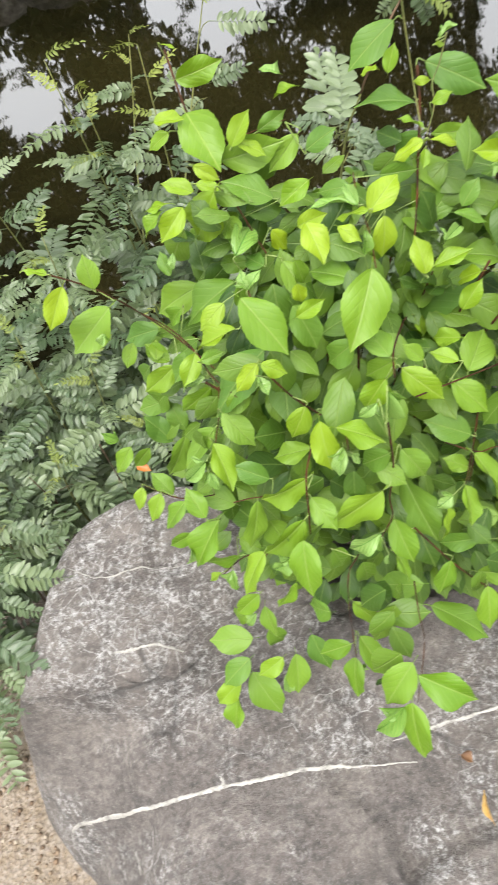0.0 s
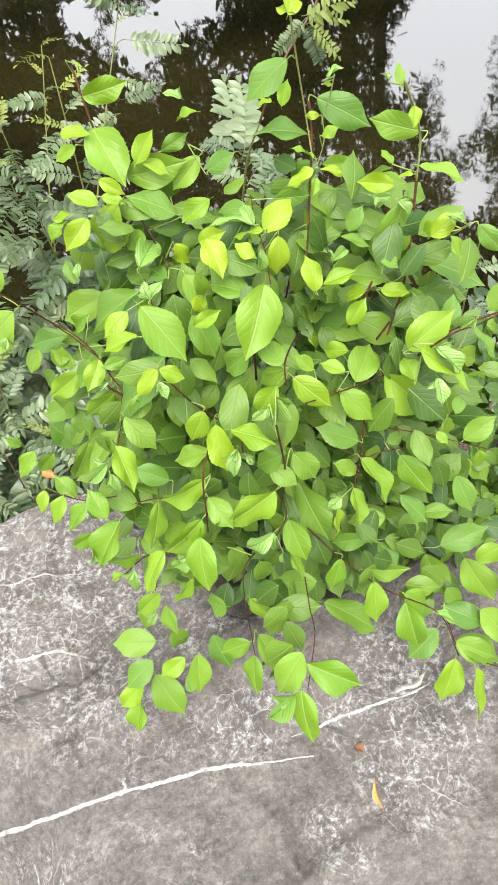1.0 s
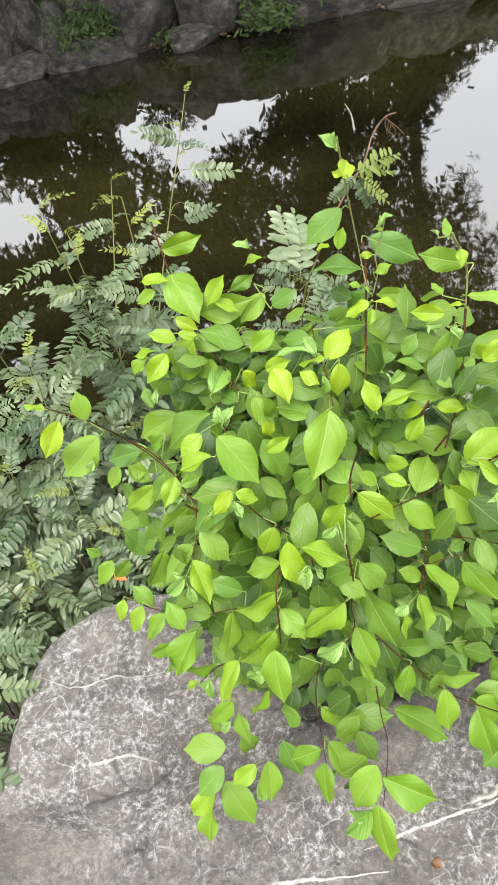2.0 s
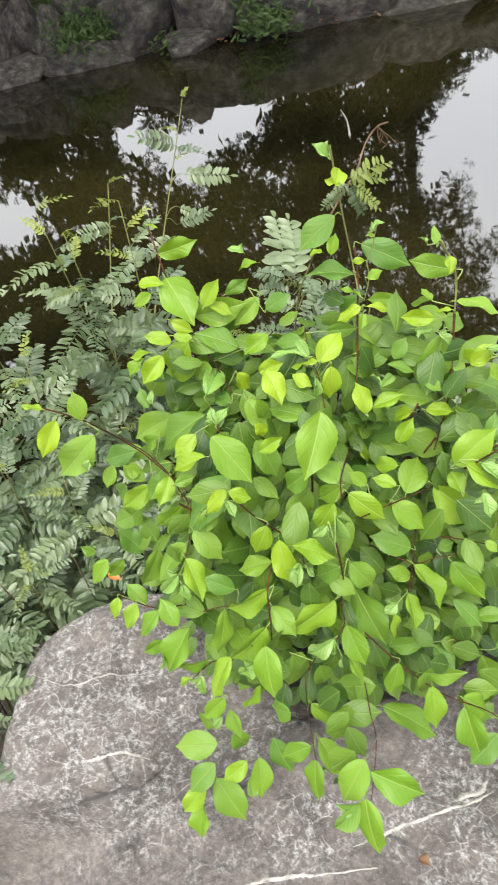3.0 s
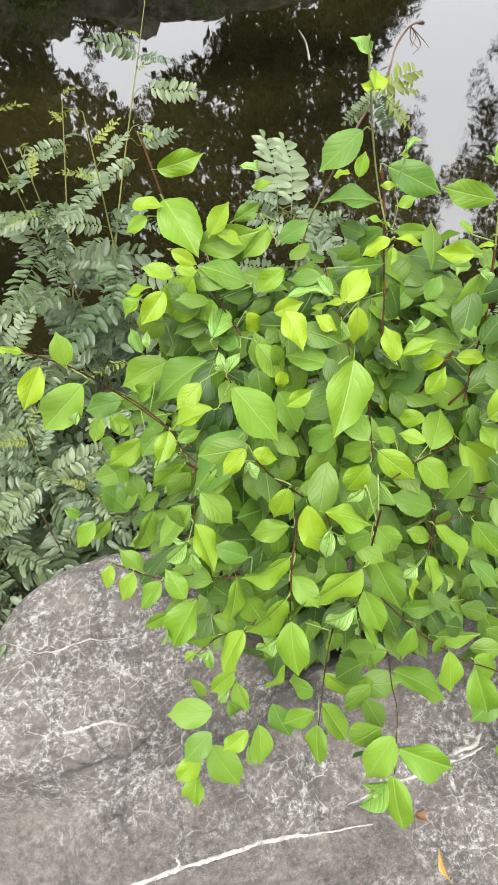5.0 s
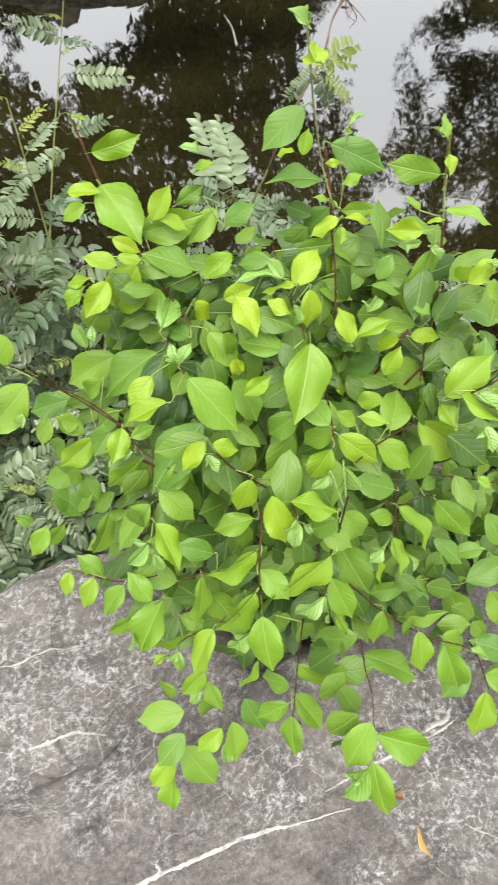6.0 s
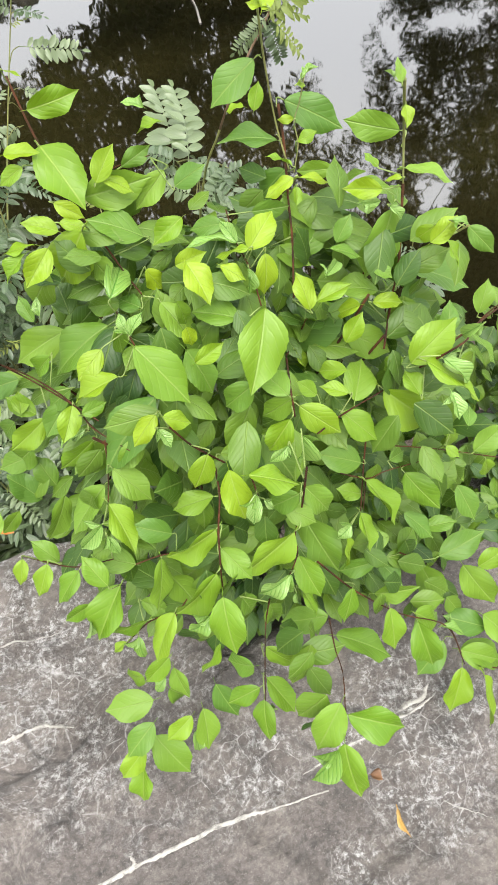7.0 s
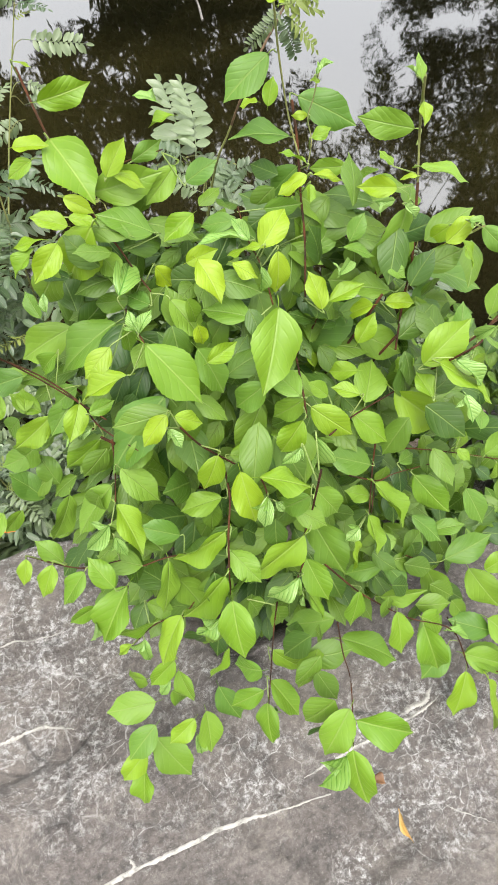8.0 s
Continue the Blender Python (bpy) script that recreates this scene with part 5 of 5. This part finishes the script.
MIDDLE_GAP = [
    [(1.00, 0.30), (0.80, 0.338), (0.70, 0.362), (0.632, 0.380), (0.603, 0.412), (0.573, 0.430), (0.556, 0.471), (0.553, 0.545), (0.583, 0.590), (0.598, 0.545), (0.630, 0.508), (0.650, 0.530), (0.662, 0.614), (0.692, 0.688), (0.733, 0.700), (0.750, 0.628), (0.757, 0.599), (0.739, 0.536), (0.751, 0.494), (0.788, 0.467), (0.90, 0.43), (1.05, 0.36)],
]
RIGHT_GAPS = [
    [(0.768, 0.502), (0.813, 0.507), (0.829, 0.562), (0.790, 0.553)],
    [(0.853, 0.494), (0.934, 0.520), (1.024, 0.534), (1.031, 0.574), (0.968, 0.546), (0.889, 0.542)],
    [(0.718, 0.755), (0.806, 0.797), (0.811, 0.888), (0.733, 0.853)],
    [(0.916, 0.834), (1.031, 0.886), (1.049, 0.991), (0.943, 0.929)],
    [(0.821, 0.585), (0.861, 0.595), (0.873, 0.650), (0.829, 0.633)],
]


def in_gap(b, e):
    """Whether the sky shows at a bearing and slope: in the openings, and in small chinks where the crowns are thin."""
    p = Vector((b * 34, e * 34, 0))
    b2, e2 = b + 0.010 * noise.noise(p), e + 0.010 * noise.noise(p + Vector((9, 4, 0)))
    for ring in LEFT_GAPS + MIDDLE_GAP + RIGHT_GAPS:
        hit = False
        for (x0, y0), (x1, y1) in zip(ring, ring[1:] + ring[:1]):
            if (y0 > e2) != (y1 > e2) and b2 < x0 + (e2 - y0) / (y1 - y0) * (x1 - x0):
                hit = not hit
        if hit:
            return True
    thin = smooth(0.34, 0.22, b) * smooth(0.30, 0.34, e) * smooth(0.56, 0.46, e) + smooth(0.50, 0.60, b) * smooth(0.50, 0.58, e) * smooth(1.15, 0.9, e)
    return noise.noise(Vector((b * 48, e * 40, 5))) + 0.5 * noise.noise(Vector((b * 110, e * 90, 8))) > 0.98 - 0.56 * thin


def tree(bearing, wide, sprays, seed, label):
    """A tapered trunk on the far bank, set clear of the openings, limbs, and a crown of many small leaves laid out
    towards the water to fit the camera's view.
    """
    rng = random.Random(seed)
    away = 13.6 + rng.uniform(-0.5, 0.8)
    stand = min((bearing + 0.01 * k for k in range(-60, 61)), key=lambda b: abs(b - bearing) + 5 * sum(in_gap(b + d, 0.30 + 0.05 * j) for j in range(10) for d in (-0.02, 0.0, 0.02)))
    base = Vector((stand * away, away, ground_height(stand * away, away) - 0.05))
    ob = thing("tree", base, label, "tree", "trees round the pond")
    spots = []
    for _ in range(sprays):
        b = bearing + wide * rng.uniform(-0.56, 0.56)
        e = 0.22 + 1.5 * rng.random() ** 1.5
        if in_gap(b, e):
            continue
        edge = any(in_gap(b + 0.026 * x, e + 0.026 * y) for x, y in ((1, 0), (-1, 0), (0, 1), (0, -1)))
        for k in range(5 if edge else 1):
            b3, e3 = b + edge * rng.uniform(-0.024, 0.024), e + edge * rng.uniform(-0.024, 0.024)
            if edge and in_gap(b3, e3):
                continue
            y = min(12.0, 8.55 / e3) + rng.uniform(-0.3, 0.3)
            spots.append((MIRRORED_EYE + Vector((b3 * y, y, e3 * y)), edge))
    bm = bmesh.new()
    trunk = spline([(0, 0, -0.3), (0.1 * rng.uniform(-1, 1), -0.2, 2.6), (0.2 * rng.uniform(-1, 1), -1.0, 5.4), (0, -2.2, 7.0)], 8)
    tube(bm, trunk, 0.16, 0.05, 10, 0.1)
    for at, edge in spots[::max(1, len(spots) // 9)]:
        c = at - base
        start = min(trunk, key=lambda q: (q - c).length + 0.6 * abs(q.z - c.z + 0.5))
        tube(bm, spline([start, start.lerp(c, 0.5) + Vector((0, 0, 0.25)), c], 5), 0.016, 0.006, 5, 0.1)
    part("trunk", bm, BARK, ob, "dark trunk with spreading limbs")
    verts, faces = [], []
    for at, edge in spots:
        leaf = 0.055 if edge else 0.25
        way = Vector((rng.uniform(-1, 1), rng.uniform(-1, 1), rng.uniform(-1.4, 0.3))).normalized()
        for j in range(14):
            q = at - base + way * ((j - 7) * leaf * 0.16) + leaf * 0.55 * Vector((rng.uniform(-1, 1), rng.uniform(-1, 1), rng.uniform(-1, 1)))
            a = Vector((rng.uniform(-1, 1), rng.uniform(-1, 1), rng.uniform(-1, 0.3))).normalized() * leaf
            side = a.orthogonal().normalized() * leaf * rng.uniform(0.2, 0.32)
            n = len(verts)
            verts += [q, q + a * 0.5 + side, q + a, q + a * 0.5 - side]
            faces.append((n, n + 1, n + 2, n + 3))
    me = bpy.data.meshes.new("crown")
    me.from_pydata(verts, [], faces)
    me.uv_layers.new(name="UVMap").data.foreach_set("uv", [0.5, 0.0, 0.9, 0.5, 0.5, 1.0, 0.1, 0.5] * len(faces))
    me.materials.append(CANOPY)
    crown = new("crown", me)
    crown.parent = ob
    tagged(crown, "dark green leafy crown", kind="stuff")
    return ob


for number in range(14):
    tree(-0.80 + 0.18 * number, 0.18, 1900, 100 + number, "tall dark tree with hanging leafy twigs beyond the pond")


# ---- small things ----
def fallen_leaf(name, at, way, face, length, wide, curl, fold, material, label, category="fallen leaf"):
    bm = bmesh.new()
    blade(bm, frame_along((0, 0, 0), way, face, length, wide), 10, 4, fold, curl, 0.25, 1.3, 0.5, stalk=0.12)
    ob = part(name, bm, material)
    ob.location = at
    bpy.context.view_layer.update()
    tagged(ob, label, category)
    solid = ob.modifiers.new("thickness", "SOLIDIFY")
    solid.thickness = 0.0006
    return ob


fallen_leaf("fallen_leaf", (0.175, 0.101, 0.3475), (-0.2, -1.0, -0.12), (-0.5, 0.1, 1), 0.046, 0.0115, 0.25, 0.8, YELLOW_LEAF, "narrow yellow fallen leaf curled on the grey boulder")
fallen_leaf("fallen_leaf", (0.164, 0.163, 0.356), (0.6, -0.8, -0.1), (0.3, 0.4, 1), 0.020, 0.018, -0.5, 1.6, BROWN_LEAF, "small dry brown curled leaf on the boulder")


def floating_stick():
    bm = bmesh.new()
    tube(bm, spline([(2.25, 5.47, -0.447), (2.19, 5.2, -0.44), (2.09, 4.91, -0.447)], 6), 0.004, 0.009, 8, 0.3)
    tagged(part("floating_stick", bm, PALE_STICK), "bleached pale stick floating on the dark water", "stick")


floating_stick()


def withered_stem():
    """A stem whose bare brown tip bends over, with a bunch of crumpled pinnate leaves."""
    base = Vector((0.18, 1.02, -0.05))
    ob = thing("withered_stem", base, "thin stem with a dry brown bent tip and crumpled yellow-green leaves", "bush")
    line = [p - base for p in spline([base, (0.235, 0.93, 0.55), (0.255, 0.83, 1.02), (0.278, 0.79, 1.15), (0.310, 0.775, 1.226), (0.342, 0.785, 1.256), (0.366, 0.800, 1.274), (0.387, 0.822, 1.292), (0.410, 0.833, 1.306), (0.428, 0.832, 1.309)], 6)]
    bm = bmesh.new()
    tube(bm, line[:19], 0.0022, 0.0015, 6, 0.2)
    part("stem", bm, GREEN_TWIG, ob, "thin greenish-brown stem")
    bm = bmesh.new()
    tube(bm, line[18:], 0.0016, 0.0011, 6, 0.35)
    part("dry_tip", bm, DRY_WOOD, ob, "bare brown bent tip")
    rng = random.Random(4)
    for k in range(5):
        bm = bmesh.new()
        tube(bm, [p - base for p in spline([(0.412, 0.833, 1.306), (0.42 + rng.uniform(-0.01, 0.012), 0.83, 1.30 - 0.004 * k), (0.425 + rng.uniform(-0.02, 0.02), 0.825, 1.288 - 0.003 * k)], 4)], 0.0008, 0.0004, 4)
        part("dry_shoot", bm, DRY_WOOD, ob)
    foot = Vector((0.345, 0.785, 1.262))
    for k, (way, size, mesh) in enumerate((((1.0, 0.1, 0.45), 0.075, PINNATE_TIP[2]), ((1.0, -0.2, 0.05), 0.060, PINNATE_TIP[0]), ((0.6, -0.3, -0.5), 0.055, PINNATE_TIP[1]), ((0.9, 0.3, -0.2), 0.05, PINNATE_TIP[2]), ((0.15, -0.2, -0.8), 0.055, PINNATE[1]), ((-0.9, -0.1, -0.5), 0.05, PINNATE[5]))):
        leaf = new("leaf", mesh)
        leaf.parent = ob
        leaf.matrix_basis = frame_along(foot - base + 0.006 * Vector((rng.uniform(-1, 1), rng.uniform(-1, 1), rng.uniform(-1, 1))), Vector(way), (rng.uniform(-0.5, 0.5), -0.7, 0.6), size, size * 1.15)


withered_stem()


def gravel():
    """Loose grit and pebbles on the path beside the rock."""
    rng = random.Random(8)
    verts, faces = [], []
    for k in range(2600):
        x, y = rng.uniform(-1.15, -0.52), rng.uniform(-0.25, 0.62)
        if rock_z(x, y) > 0.0:
            continue
        r = 0.0022 + 0.006 * rng.random() ** 4
        z = ground_height(x, y) + r * 0.3
        n = len(verts)
        a0 = rng.uniform(0, 3)
        ring = [(x + r * rng.uniform(0.7, 1.2) * math.cos(a0 + math.tau * i / 5), y + r * rng.uniform(0.7, 1.2) * math.sin(a0 + math.tau * i / 5), z) for i in range(5)]
        verts += ring + [(x, y, z + r * rng.uniform(0.5, 0.9)), (x, y, z - r * 0.6)]
        for i in range(5):
            j = (i + 1) % 5
            faces += [(n + i, n + j, n + 5), (n + j, n + i, n + 6)]
    me = bpy.data.meshes.new("gravel")
    me.from_pydata(verts, [], faces)
    me.materials.append(GRIT)
    me.shade_smooth()
    tagged(new("gravel", me), "loose reddish-brown grit and pebbles beside the boulder", "gravel", kind="stuff")


gravel()


def far_weeds(x, back, z, blades, tall, wide, high, seed, label):
    """A mound of small leaves."""
    rng = random.Random(seed)
    bm = bmesh.new()
    for k in range(blades):
        at = Vector((rng.gauss(0, 0.5) * wide, rng.gauss(0, 0.10), rng.gauss(0, 0.45) * high))
        way = Vector((rng.gauss(0, 0.6), rng.gauss(0, 0.5) - 0.4, rng.uniform(-0.5, 1)))
        length = tall * rng.uniform(0.4, 1.0)
        blade(bm, frame_along(at, way, (rng.uniform(-1, 1), -1, 0.5), length, length * rng.uniform(0.25, 0.45)), 3, 2, 0.2, 0.3, 0.1, k)
    ob = part("weed_tuft", bm, GRASS)
    ob.location = (x, far_shore(x) + back, z)
    tagged(ob, label, "weeds", "weeds on the far bank", kind="stuff")


far_weeds(0.50, 0.05, -0.12, 900, 0.10, 0.38, 0.26, 1, "dark green leafy weeds growing between the far boulders")
far_weeds(2.48, 0.02, -0.26, 420, 0.11, 0.34, 0.20, 2, "green weeds hanging to the far waterline")
far_weeds(2.30, 0.25, -0.05, 200, 0.13, 0.16, 0.26, 3, "green weeds between the far boulders")
far_weeds(1.40, 0.00, -0.33, 90, 0.09, 0.22, 0.10, 4, "sparse withering weeds at the far waterline")
far_weeds(0.15, 0.70, 0.10, 120, 0.14, 0.20, 0.20, 5, "low green weeds between the far boulders")


def dry_stalk(base, top):
    """A bare dead stalk with a few broken side shoots."""
    rng = random.Random(int(1000 * top[0]))
    base, top = Vector(base), Vector(top)
    ob = thing("dry_stalk", base, "thin bare brown dead stalk among the bushes", "stalk", "dead stalks among the bushes")
    bow = Vector((rng.uniform(-0.04, 0.04), rng.uniform(-0.04, 0.04), 0))
    line = [p - base for p in spline([base, base.lerp(top, 0.5) + bow, top], 7)]
    bm = bmesh.new()
    tube(bm, line, 0.003, 0.0012, 6, 0.3)
    part("stem", bm, DRY_WOOD, ob)
    for k in (6, 9, 11):
        bm = bmesh.new()
        way = Vector((rng.uniform(-1, 1), rng.uniform(-1, 1), 0.6)) * 0.09
        tube(bm, [line[k], line[k] + way * 0.6, line[k] + way], 0.0012, 0.0006, 5, 0.3)
        part("side_shoot", bm, DRY_WOOD, ob)


for foot, tip in (((-0.60, 0.98, -0.1), (-0.66, 0.90, 0.42)), ((-0.52, 1.02, -0.1), (-0.48, 0.92, 0.50)), ((-0.70, 0.92, -0.05), (-0.58, 0.86, 0.44)), ((-0.62, 1.0, -0.1), (-0.74, 0.98, 0.46)), ((-0.36, 0.98, -0.1), (-0.30, 0.90, 0.55))):
    dry_stalk(foot, tip)
